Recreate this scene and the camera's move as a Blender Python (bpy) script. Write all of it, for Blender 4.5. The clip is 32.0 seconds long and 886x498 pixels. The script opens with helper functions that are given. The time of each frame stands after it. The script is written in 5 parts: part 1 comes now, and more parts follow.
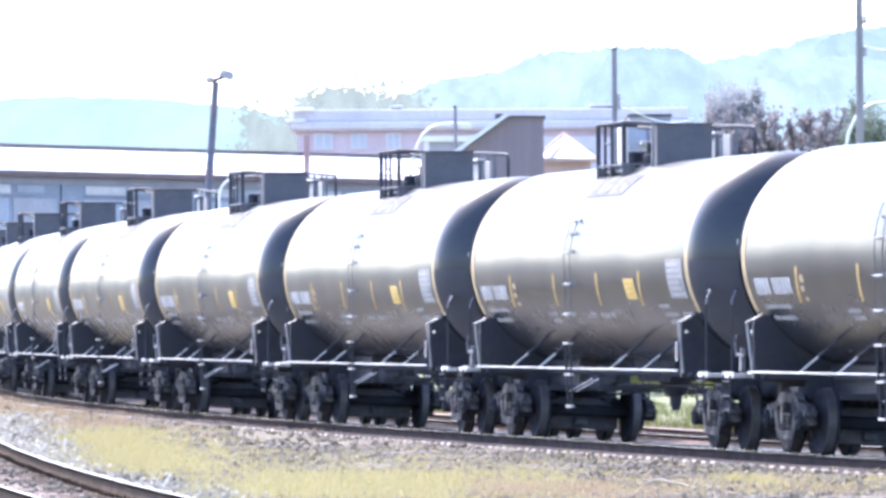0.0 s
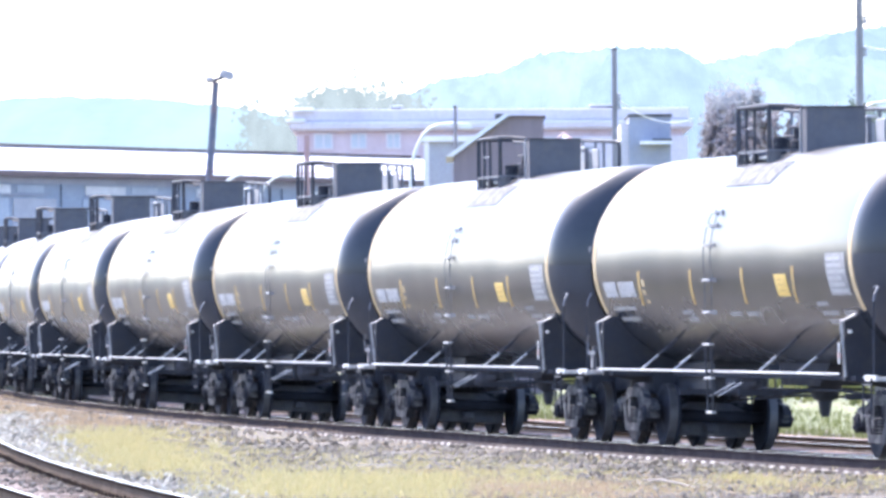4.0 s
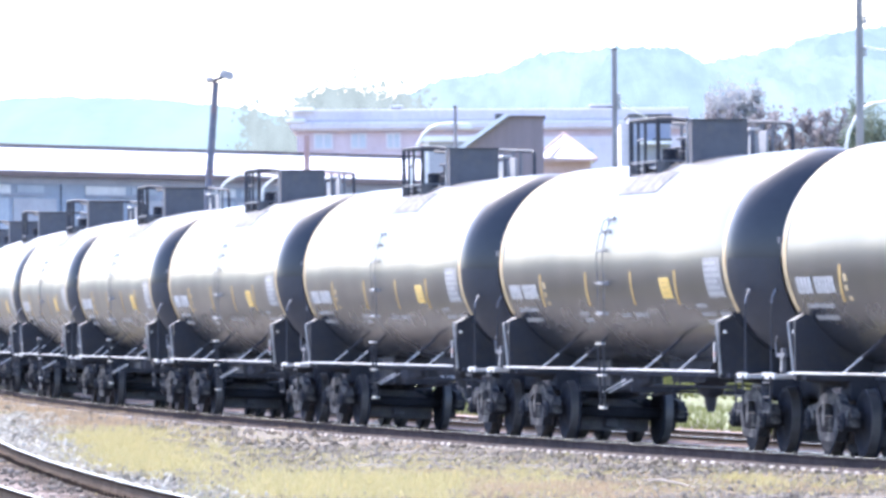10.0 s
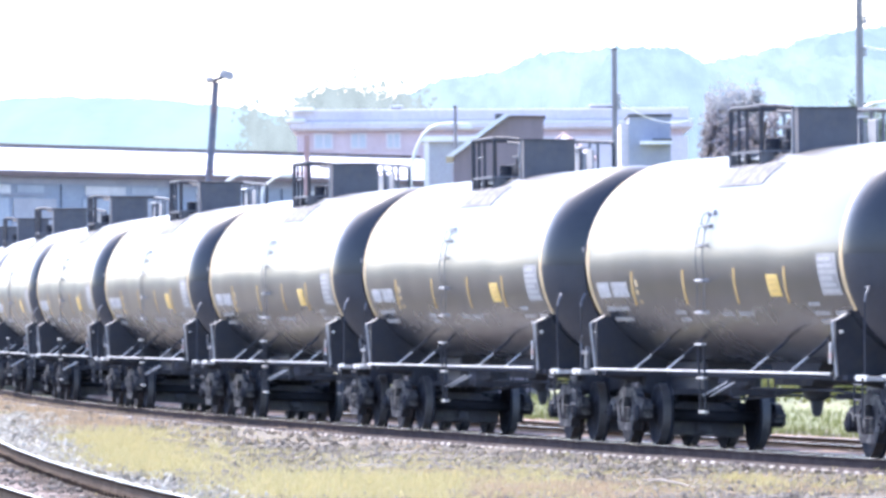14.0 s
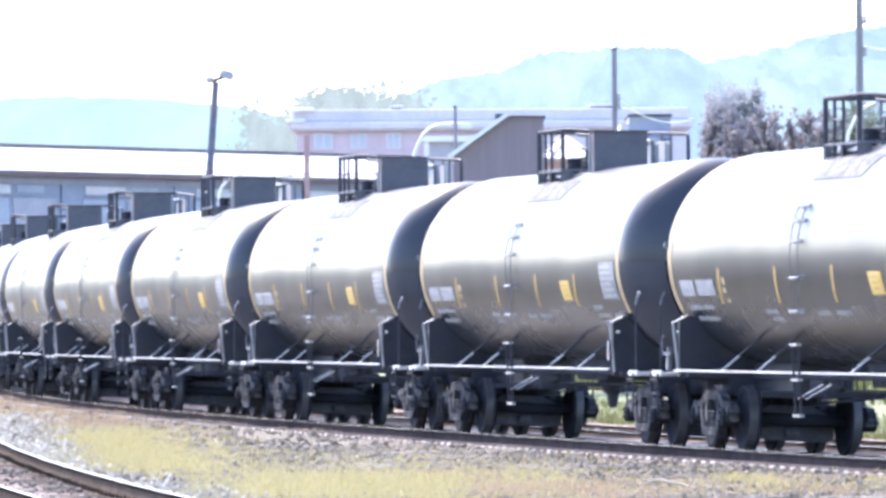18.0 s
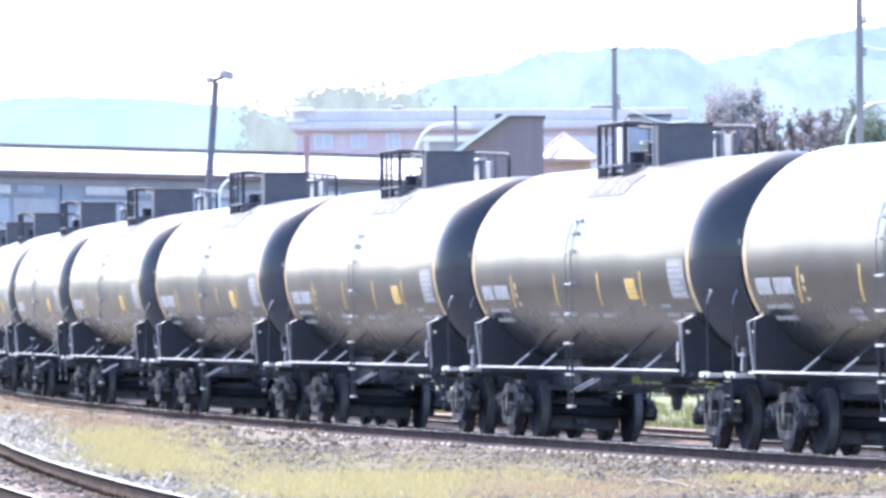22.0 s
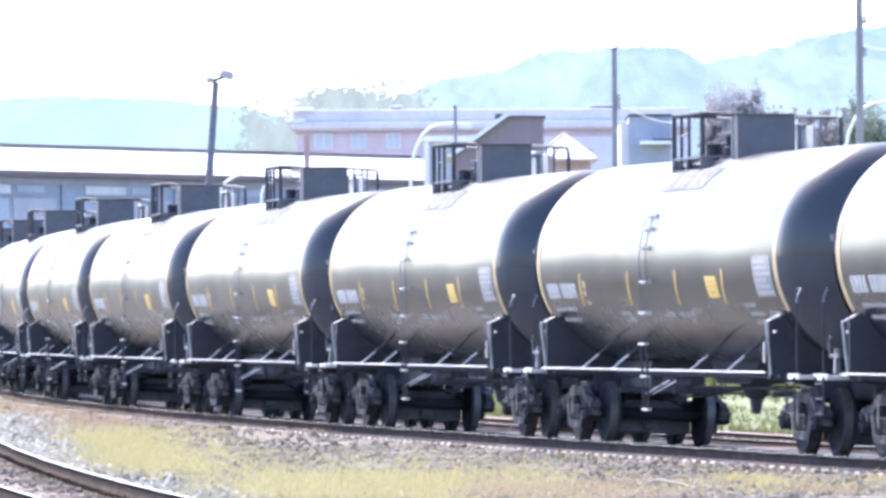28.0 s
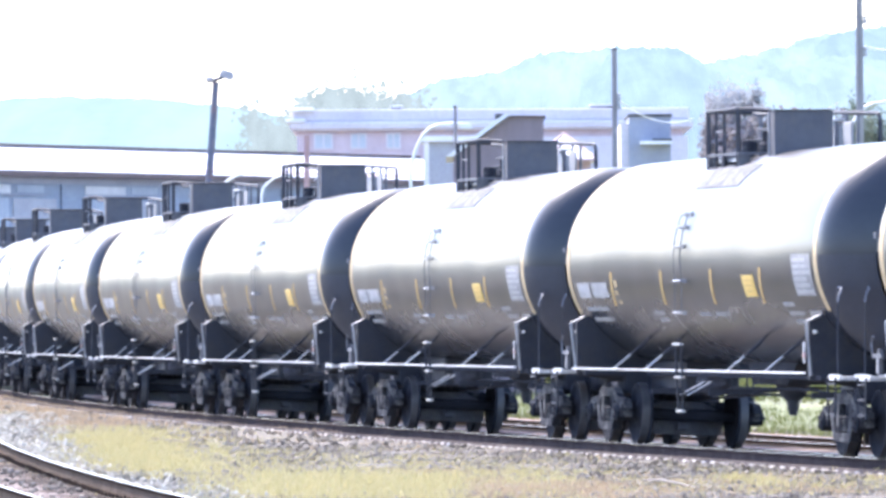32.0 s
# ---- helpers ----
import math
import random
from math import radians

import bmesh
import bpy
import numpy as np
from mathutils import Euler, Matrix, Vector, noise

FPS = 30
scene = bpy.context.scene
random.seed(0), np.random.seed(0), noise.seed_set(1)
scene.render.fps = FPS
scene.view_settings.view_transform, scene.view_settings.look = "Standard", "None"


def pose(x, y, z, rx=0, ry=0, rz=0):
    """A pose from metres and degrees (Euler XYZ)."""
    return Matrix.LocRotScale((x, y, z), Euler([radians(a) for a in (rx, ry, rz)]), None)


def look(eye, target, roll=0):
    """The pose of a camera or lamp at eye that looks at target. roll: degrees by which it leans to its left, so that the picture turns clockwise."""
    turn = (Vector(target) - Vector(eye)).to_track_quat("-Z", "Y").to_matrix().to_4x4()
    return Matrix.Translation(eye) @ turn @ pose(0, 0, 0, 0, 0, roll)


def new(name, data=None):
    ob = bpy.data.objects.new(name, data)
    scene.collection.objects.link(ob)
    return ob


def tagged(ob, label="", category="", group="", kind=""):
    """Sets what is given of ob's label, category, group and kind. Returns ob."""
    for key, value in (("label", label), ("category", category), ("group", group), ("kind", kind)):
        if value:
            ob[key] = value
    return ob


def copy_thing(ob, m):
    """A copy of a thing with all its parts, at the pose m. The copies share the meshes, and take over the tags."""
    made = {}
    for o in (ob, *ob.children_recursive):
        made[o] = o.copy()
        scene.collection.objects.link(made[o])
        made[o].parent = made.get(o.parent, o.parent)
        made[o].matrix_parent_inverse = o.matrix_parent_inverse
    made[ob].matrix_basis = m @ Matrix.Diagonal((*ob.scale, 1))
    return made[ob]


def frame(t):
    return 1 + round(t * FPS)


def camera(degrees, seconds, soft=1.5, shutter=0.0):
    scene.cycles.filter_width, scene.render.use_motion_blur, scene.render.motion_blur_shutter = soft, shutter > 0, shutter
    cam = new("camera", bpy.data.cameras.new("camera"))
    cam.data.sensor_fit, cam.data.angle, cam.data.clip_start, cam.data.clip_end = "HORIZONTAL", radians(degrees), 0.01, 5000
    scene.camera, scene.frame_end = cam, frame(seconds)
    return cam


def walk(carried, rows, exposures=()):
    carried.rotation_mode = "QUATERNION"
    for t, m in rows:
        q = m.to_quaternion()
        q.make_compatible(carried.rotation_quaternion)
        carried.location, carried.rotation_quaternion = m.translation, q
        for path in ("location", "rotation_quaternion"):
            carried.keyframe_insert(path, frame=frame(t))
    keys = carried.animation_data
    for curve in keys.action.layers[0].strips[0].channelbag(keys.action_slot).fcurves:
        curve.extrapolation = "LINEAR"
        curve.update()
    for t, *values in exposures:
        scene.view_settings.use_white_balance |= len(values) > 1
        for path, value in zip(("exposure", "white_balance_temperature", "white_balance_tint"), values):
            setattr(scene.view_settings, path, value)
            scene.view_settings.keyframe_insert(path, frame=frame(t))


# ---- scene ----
# The camera stands still on a tripod beside the yard.
cam = camera(6.643, 32.0, soft=3.3)
EYE = Matrix.Translation((0, 0, 1.786)) @ pose(0, 0, 0, 90 + 0.555) @ pose(0, 0, 0, 0, 0, -0.351)
walk(cam, [(0.0, EYE), (32.0, EYE)], exposures=[(0.0, 2.37, 5930, 18), (32.0, 2.37, 5930, 18)])

# ---- light: hazy noon sun, high, ahead of the camera almost along the track ----
SUN_UP, SUN_LEFT = 50.0, 30.0
world = bpy.data.worlds.new("hazy_sky")
scene.world = world
world.use_nodes = True
wn, wl = world.node_tree.nodes, world.node_tree.links
sky = wn.new("ShaderNodeTexSky")
sky.sky_type, sky.sun_disc = "NISHITA", False
sky.sun_elevation, sky.sun_rotation = radians(SUN_UP), radians(-SUN_LEFT)
sky.dust_density, sky.air_density, sky.ozone_density = 1.6, 1.0, 1.5
wn["Background"].inputs["Strength"].default_value = 0.14
wl.new(sky.outputs[0], wn["Background"].inputs["Color"])
sun_data = bpy.data.lights.new("sun", "SUN")
sun_data.energy, sun_data.angle, sun_data.color = 2.5, radians(0.6), (1.0, 0.9, 0.77)
sun = new("sun", sun_data)
su, sl = radians(SUN_UP), radians(SUN_LEFT)
sun.matrix_world = look((-math.sin(sl) * math.cos(su) * 50, math.cos(sl) * math.cos(su) * 50, math.sin(su) * 50), (0, 0, 0))


# ---- materials ----
def ramp(nt, fac, stops):
    r = nt.nodes.new("ShaderNodeValToRGB")
    while len(r.color_ramp.elements) < len(stops):
        r.color_ramp.elements.new(0.5)
    for e, (p, c) in zip(r.color_ramp.elements, stops):
        e.position, e.color = p, (*c, 1)
    nt.links.new(fac, r.inputs[0])
    return r.outputs[0]


def noise_of(nt, coord, scale, detail=4, rough=0.6, stretch=(1, 1, 1)):
    m = nt.nodes.new("ShaderNodeMapping")
    m.inputs["Scale"].default_value = stretch
    nt.links.new(coord, m.inputs["Vector"])
    n = nt.nodes.new("ShaderNodeTexNoise")
    n.inputs["Scale"].default_value, n.inputs["Detail"].default_value, n.inputs["Roughness"].default_value = scale, detail, rough
    nt.links.new(m.outputs[0], n.inputs["Vector"])
    return n.outputs[0]


def mix(nt, fac, a, b):
    m = nt.nodes.new("ShaderNodeMix")
    m.data_type = "RGBA"
    for sock, v in ((m.inputs["Factor"], fac), (m.inputs["A"], a), (m.inputs["B"], b)):
        if isinstance(v, bpy.types.NodeSocket):
            nt.links.new(v, sock)
        else:
            sock.default_value = v if isinstance(v, float) else (*v, 1)
    return m.outputs["Result"]


def material(name, dark, light, scale=6.0, fine=60.0, rough=0.7, metal=0.0, bump=0.2, stain=None, stain_scale=1.2, coat=0.0, vary=0.0,
             stretch=(1, 1, 1), rough_var=0.15, spec=0.5):
    """A painted, rusty or mineral surface with variation at two scales, stains and fine relief."""
    m = bpy.data.materials.new(name)
    m.use_nodes = True
    nt = m.node_tree
    b = nt.nodes["Principled BSDF"]
    co = nt.nodes.new("ShaderNodeTexCoord").outputs["Object"]
    big = noise_of(nt, co, scale, 5, 0.6, stretch)
    small = noise_of(nt, co, fine, 3, 0.6, stretch)
    col = ramp(nt, big, [(0.3, dark), (0.72, light)])
    col = mix(nt, ramp(nt, small, [(0.35, (0.0, 0.0, 0.0)), (0.75, (0.35, 0.35, 0.35))]), col, tuple(0.6 * c for c in dark))
    if stain:
        col = mix(nt, ramp(nt, noise_of(nt, co, stain_scale, 6, 0.7, stretch), [(0.5, (0, 0, 0)), (0.7, (0.8, 0.8, 0.8))]), col, stain)
    if vary:
        info = nt.nodes.new("ShaderNodeObjectInfo").outputs["Random"]
        hsv = nt.nodes.new("ShaderNodeHueSaturation")
        mr = nt.nodes.new("ShaderNodeMapRange")
        mr.inputs["To Min"].default_value, mr.inputs["To Max"].default_value = 1 - vary, 1 + vary
        nt.links.new(info, mr.inputs["Value"])
        nt.links.new(mr.outputs[0], hsv.inputs["Value"])
        nt.links.new(col, hsv.inputs["Color"])
        col = hsv.outputs[0]
    nt.links.new(col, b.inputs["Base Color"])
    rr = nt.nodes.new("ShaderNodeMapRange")
    rr.inputs["To Min"].default_value, rr.inputs["To Max"].default_value = max(0.03, rough - rough_var), min(1, rough + rough_var)
    nt.links.new(big, rr.inputs["Value"])
    nt.links.new(rr.outputs[0], b.inputs["Roughness"])
    b.inputs["Metallic"].default_value = metal
    b.inputs["Specular IOR Level"].default_value = spec
    b.inputs["Coat Weight"].default_value = coat
    b.inputs["Coat Roughness"].default_value = 0.12
    if bump:
        bp = nt.nodes.new("ShaderNodeBump")
        bp.inputs["Strength"].default_value, bp.inputs["Distance"].default_value = bump, 0.01
        nt.links.new(small, bp.inputs["Height"])
        nt.links.new(bp.outputs[0], b.inputs["Normal"])
    return m




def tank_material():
    """Glossy black enamel: paler, bluer and smoother over its lower half, streaked and patchy."""
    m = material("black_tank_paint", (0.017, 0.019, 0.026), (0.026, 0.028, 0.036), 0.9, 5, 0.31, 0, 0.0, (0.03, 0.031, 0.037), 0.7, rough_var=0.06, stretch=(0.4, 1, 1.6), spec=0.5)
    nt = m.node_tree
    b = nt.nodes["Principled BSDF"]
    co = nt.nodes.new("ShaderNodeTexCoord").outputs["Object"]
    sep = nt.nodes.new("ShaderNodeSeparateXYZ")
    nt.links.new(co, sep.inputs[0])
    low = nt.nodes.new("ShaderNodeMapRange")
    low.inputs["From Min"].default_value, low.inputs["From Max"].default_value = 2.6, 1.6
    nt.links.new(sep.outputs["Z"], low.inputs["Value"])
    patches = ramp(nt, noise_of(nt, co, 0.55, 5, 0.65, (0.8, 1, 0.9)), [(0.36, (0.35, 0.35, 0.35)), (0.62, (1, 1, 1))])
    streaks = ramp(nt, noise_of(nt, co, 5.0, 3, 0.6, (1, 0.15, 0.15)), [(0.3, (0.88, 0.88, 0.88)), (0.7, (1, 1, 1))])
    low_tint = nt.nodes.new("ShaderNodeMath")
    low_tint.operation = "MULTIPLY"
    nt.links.new(low.outputs[0], low_tint.inputs[0])
    nt.links.new(patches, low_tint.inputs[1])
    low_tint_streaked = nt.nodes.new("ShaderNodeMath")
    low_tint_streaked.operation = "MULTIPLY"
    nt.links.new(low_tint.outputs[0], low_tint_streaked.inputs[0])
    nt.links.new(streaks, low_tint_streaked.inputs[1])
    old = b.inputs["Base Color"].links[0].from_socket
    nt.links.new(mix(nt, low_tint_streaked.outputs[0], old, (0.035, 0.039, 0.051)), b.inputs["Base Color"])
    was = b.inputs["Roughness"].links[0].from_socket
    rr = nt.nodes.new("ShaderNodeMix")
    nt.links.new(low_tint_streaked.outputs[0], rr.inputs[0])
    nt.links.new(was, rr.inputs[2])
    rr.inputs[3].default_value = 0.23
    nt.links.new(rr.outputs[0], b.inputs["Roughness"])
    # the shell is not quite true: shallow waves bend what it mirrors
    waves = nt.nodes.new("ShaderNodeBump")
    waves.inputs["Strength"].default_value, waves.inputs["Distance"].default_value = 1.0, 0.13
    nt.links.new(noise_of(nt, co, 0.33, 1, 0.4, (1, 0.6, 0.6)), waves.inputs["Height"])
    nt.links.new(waves.outputs[0], b.inputs["Normal"])
    return m


TANK = tank_material()
BLACK = material("black_steel", (0.034, 0.037, 0.049), (0.05, 0.053, 0.067), 3, 40, 0.6, 0, 0.15, (0.06, 0.055, 0.055), 2.2, spec=0.2)
# Albedo raised to imitate haze lifting the deep shade among the wheels.
LIFTED_GEAR = material("shade_lifted_gear", (0.11, 0.115, 0.14), (0.16, 0.162, 0.19), 4, 30, 1.0, 0, 0.2, (0.2, 0.195, 0.2), 2.0, rough_var=0.0, spec=0.0)
# Paler than black_steel: lifted shade under the cars is put into the colour.
UNDER = material("shade_lifted_underframe", (0.046, 0.049, 0.063), (0.066, 0.069, 0.084), 3, 30, 1.0, 0, 0.2, (0.08, 0.078, 0.087), 2.0, rough_var=0.0, spec=0.0)
SHIELD = material("blue_black_shield", (0.034, 0.038, 0.052), (0.048, 0.052, 0.068), 2, 30, 0.42, 0, 0.05, (0.04, 0.042, 0.052), 1.5, spec=0.4)
CAST = material("dusty_cast_steel", (0.024, 0.026, 0.034), (0.042, 0.044, 0.055), 5, 40, 0.8, 0, 0.3, (0.2, 0.197, 0.197), 4.5, spec=0.08)
TREAD = material("dark_wheel_steel", (0.019, 0.021, 0.029), (0.03, 0.032, 0.042), 5, 50, 0.8, 0, 0.15, spec=0.04)
TREAD_BRIGHT = material("rubbed_wheel_rim", (0.06, 0.06, 0.066), (0.1, 0.1, 0.107), 5, 50, 0.5, 0.2, 0.1)
GALV = material("pale_galvanised_steel", (0.42, 0.43, 0.45), (0.62, 0.63, 0.65), 5, 50, 0.42, 0.2, 0.1, (0.3, 0.26, 0.22), 4)
YELLOW = material("yellow_reflective_sheet", (0.64, 0.43, 0.1), (0.78, 0.55, 0.17), 5, 60, 0.5, 0, 0.05, (0.45, 0.28, 0.06), 4)
STENCIL = material("white_stencil_paint", (0.42, 0.42, 0.44), (0.6, 0.6, 0.61), 8, 60, 0.6, 0, 0.05, (0.2, 0.2, 0.2), 5)
PALE_BAND = material("faded_cream_band", (0.45, 0.34, 0.19), (0.58, 0.45, 0.27), 5, 60, 0.6, 0, 0.05, (0.34, 0.23, 0.12), 4)
PAD = material("worn_pale_grating", (0.13, 0.13, 0.13), (0.32, 0.32, 0.32), 7, 24, 0.95, 0, 0.6, (0.06, 0.06, 0.06), 4, spec=0.0)
DULL_YELLOW = material("faded_yellow_reflector", (0.44, 0.29, 0.10), (0.58, 0.40, 0.15), 5, 60, 0.6, 0, 0.05, (0.28, 0.18, 0.08), 4)

# Near-black: the rail head's shaded side is put into the colour.
RAIL_DARK = material("shaded_rail_head_side", (0.014, 0.012, 0.012), (0.035, 0.028, 0.026), 3, 40, 0.7, 0, 0.2, spec=0.0)
RAIL_BROWN = material("brown_rusted_rail", (0.105, 0.083, 0.067), (0.165, 0.134, 0.11), 3, 40, 0.85, 0, 0.3, (0.07, 0.056, 0.048), 2, spec=0.0)
CLIP = material("dark_brown_spike", (0.035, 0.027, 0.023), (0.07, 0.055, 0.046), 6, 40, 0.85, 0, 0.2, spec=0.0)
RAIL = material("rusty_rail_steel", (0.05, 0.041, 0.043), (0.09, 0.074, 0.075), 3, 40, 0.75, 0, 0.3, (0.04, 0.034, 0.033), 2, spec=0.0)
RAILHEAD = material("polished_rail_head", (0.45, 0.44, 0.43), (0.62, 0.61, 0.6), 2, 30, 0.25, 1.0, 0.05)
TIE = material("weathered_tie", (0.05, 0.042, 0.036), (0.13, 0.11, 0.095), 6, 50, 0.9, 0, 0.5, (0.06, 0.05, 0.045), 3, vary=0.25, spec=0.0)
TIEPALE = material("pale_concrete_tie", (0.44, 0.41, 0.375), (0.58, 0.545, 0.505), 6, 50, 0.9, 0, 0.3, (0.28, 0.25, 0.225), 3, vary=0.25, spec=0.0)
POLE_STEEL = material("brown_painted_pole", (0.08, 0.095, 0.14), (0.14, 0.15, 0.2), 4, 40, 0.5, 0.2, 0.1, (0.2, 0.1, 0.08), 2)
POLE_WOOD = material("grey_weathered_pole", (0.22, 0.205, 0.215), (0.36, 0.34, 0.35), 4, 40, 0.85, 0, 0.4, (0.1, 0.09, 0.09), 2, stretch=(3, 3, 0.3))
ROOF_WHITE = material("white_metal_roof", (0.62, 0.6, 0.6), (0.78, 0.76, 0.76), 0.5, 8, 0.45, 0, 0.05, (0.5, 0.42, 0.4), 0.3)
WALL_BLUE = material("blue_grey_cladding", (0.215, 0.26, 0.335), (0.31, 0.36, 0.435), 0.4, 6, 0.7, 0, 0.1, (0.18, 0.2, 0.25), 0.3)
PANEL = material("pale_grey_panel", (0.48, 0.49, 0.52), (0.62, 0.63, 0.65), 0.8, 9, 0.6, 0, 0.1)
BAY_BLUE = material("pale_blue_roller_door", (0.29, 0.335, 0.41), (0.4, 0.445, 0.51), 0.8, 9, 0.65, 0, 0.1)
TRIM_BROWN = material("brown_fascia", (0.09, 0.06, 0.06), (0.17, 0.12, 0.115), 1, 10, 0.6)
WHITE = material("white_trim_paint", (0.68, 0.68, 0.69), (0.8, 0.8, 0.8), 1.5, 20, 0.5, 0, 0.05, (0.55, 0.53, 0.52), 1)
# Distance haze is put into the pale brick and render colours.
BRICK = material("haze_paled_brick", (0.54, 0.435, 0.47), (0.62, 0.52, 0.555), 1.2, 12, 0.9, 0, 0.2, (0.45, 0.34, 0.37), 0.5)
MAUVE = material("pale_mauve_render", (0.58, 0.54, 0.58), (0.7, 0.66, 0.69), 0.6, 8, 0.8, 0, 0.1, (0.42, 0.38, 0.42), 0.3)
BROWN_WALL = material("brown_metal_siding", (0.2, 0.158, 0.176), (0.25, 0.2, 0.219), 0.9, 12, 0.65, 0, 0.05, (0.19, 0.15, 0.165), 0.4, stretch=(6, 6, 0.3))
SHOULDER = material("dark_oily_ballast", (0.06, 0.052, 0.052), (0.105, 0.092, 0.09), 7, 30, 0.95, 0, 0.9, (0.17, 0.153, 0.145), 3, spec=0.0)
PINK = material("faded_pink_metal", (0.44, 0.3, 0.29), (0.54, 0.39, 0.375), 0.8, 10, 0.7)
SLATE = material("slate_blue_cladding", (0.26, 0.28, 0.36), (0.34, 0.36, 0.43), 0.8, 10, 0.7)
HUT_GREY = material("grey_hut_wall", (0.32, 0.33, 0.37), (0.4, 0.41, 0.45), 0.8, 9, 0.7, 0, 0.1)
DARK = material("dark_metal", (0.03, 0.03, 0.035), (0.06, 0.06, 0.065), 3, 30, 0.6)
LAMPGREY = material("grey_lamp_housing", (0.3, 0.3, 0.32), (0.42, 0.42, 0.43), 6, 40, 0.5)
MATT = material("matt_grey_plate", (0.12, 0.12, 0.13), (0.2, 0.2, 0.21), 6, 40, 0.95, 0, 0.2, spec=0.0)
IRON = material("grey_iron_bar", (0.10, 0.105, 0.125), (0.2, 0.205, 0.23), 6, 40, 0.7, 0, 0.1)
HOUSING = material("grey_black_housing", (0.085, 0.084, 0.1), (0.125, 0.123, 0.138), 4, 40, 0.6, 0, 0.1, (0.12, 0.11, 0.11), 3, spec=0.3)
TABLE = material("faded_stencil_panel", (0.22, 0.22, 0.23), (0.33, 0.33, 0.34), 4, 14, 0.6, 0, 0.05, (0.12, 0.12, 0.125), 3)
TABLE_BAR = material("faded_stencil_lines", (0.28, 0.28, 0.29), (0.4, 0.4, 0.41), 6, 40, 0.6, 0, 0.05)
BED = material("dusty_pink_bed", (0.25, 0.18, 0.15), (0.38, 0.285, 0.24), 5, 22, 0.9, 0, 0.3, (0.2, 0.145, 0.12), 1.5, spec=0.0)
BED_BROWN = material("brown_track_ballast", (0.15, 0.124, 0.11), (0.31, 0.265, 0.24), 5, 22, 0.95, 0, 0.9, (0.26, 0.24, 0.22), 1.5, spec=0.0)
BARK = material("bark", (0.10, 0.075, 0.065), (0.2, 0.16, 0.14), 6, 40, 0.95, 0, 0.6, stretch=(3, 3, 0.5))


def leafy(name, colours, seed=0.0):
    m = bpy.data.materials.new(name)
    m.use_nodes = True
    nt = m.node_tree
    b = nt.nodes["Principled BSDF"]
    isl = nt.nodes.new("ShaderNodeNewGeometry").outputs["Random Per Island"]
    n = len(colours) - 1
    nt.links.new(ramp(nt, isl, [(i / n, c) for i, c in enumerate(colours)]), b.inputs["Base Color"])
    b.inputs["Roughness"].default_value = 0.8
    b.inputs["Specular IOR Level"].default_value = 0.0
    tr = nt.nodes.new("ShaderNodeBsdfTranslucent")
    tr.inputs["Color"].default_value = (*colours[-1], 1)
    ms = nt.nodes.new("ShaderNodeMixShader")
    ms.inputs[0].default_value = 0.25
    nt.links.new(b.outputs[0], ms.inputs[1])
    nt.links.new(tr.outputs[0], ms.inputs[2])
    nt.links.new(ms.outputs[0], nt.nodes["Material Output"].inputs["Surface"])
    return m


# Greens lightened and greyed to carry distance haze.
LEAF_GREEN = leafy("green_leaves", [(0.12, 0.15, 0.11), (0.17, 0.2, 0.15), (0.22, 0.25, 0.2)])
LEAF_PURPLE = leafy("bronze_purple_leaves", [(0.09, 0.084, 0.095), (0.17, 0.158, 0.172), (0.24, 0.224, 0.24), (0.31, 0.29, 0.305)])
# Pale greys: the haze before this tree is put into its leaf colours.
LEAF_GREY = leafy("haze_greyed_leaves", [(0.26, 0.27, 0.285), (0.34, 0.345, 0.355), (0.42, 0.42, 0.43)])
# Haze and sky light are put into this washed-out pane colour.
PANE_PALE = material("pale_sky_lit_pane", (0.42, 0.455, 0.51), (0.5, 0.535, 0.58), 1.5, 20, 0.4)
GRASS_DRY = leafy("dry_yellow_grass", [(0.35, 0.32, 0.112), (0.42, 0.38, 0.16), (0.48, 0.425, 0.21), (0.52, 0.455, 0.265)])
GRASS_TAN = leafy("tan_dead_grass", [(0.28, 0.2, 0.12), (0.4, 0.3, 0.19), (0.48, 0.38, 0.27)])
GRASS_GREEN = leafy("green_weeds", [(0.105, 0.12, 0.045), (0.145, 0.16, 0.062), (0.195, 0.205, 0.088)])
PEBBLE = leafy("grey_ballast_pieces", [(0.125, 0.111, 0.094), (0.195, 0.176, 0.152), (0.255, 0.233, 0.203), (0.34, 0.314, 0.278)])
PEBBLE_WHITE = leafy("pale_limestone_pieces", [(0.155, 0.148, 0.127), (0.275, 0.268, 0.236), (0.365, 0.36, 0.318), (0.485, 0.48, 0.43)])


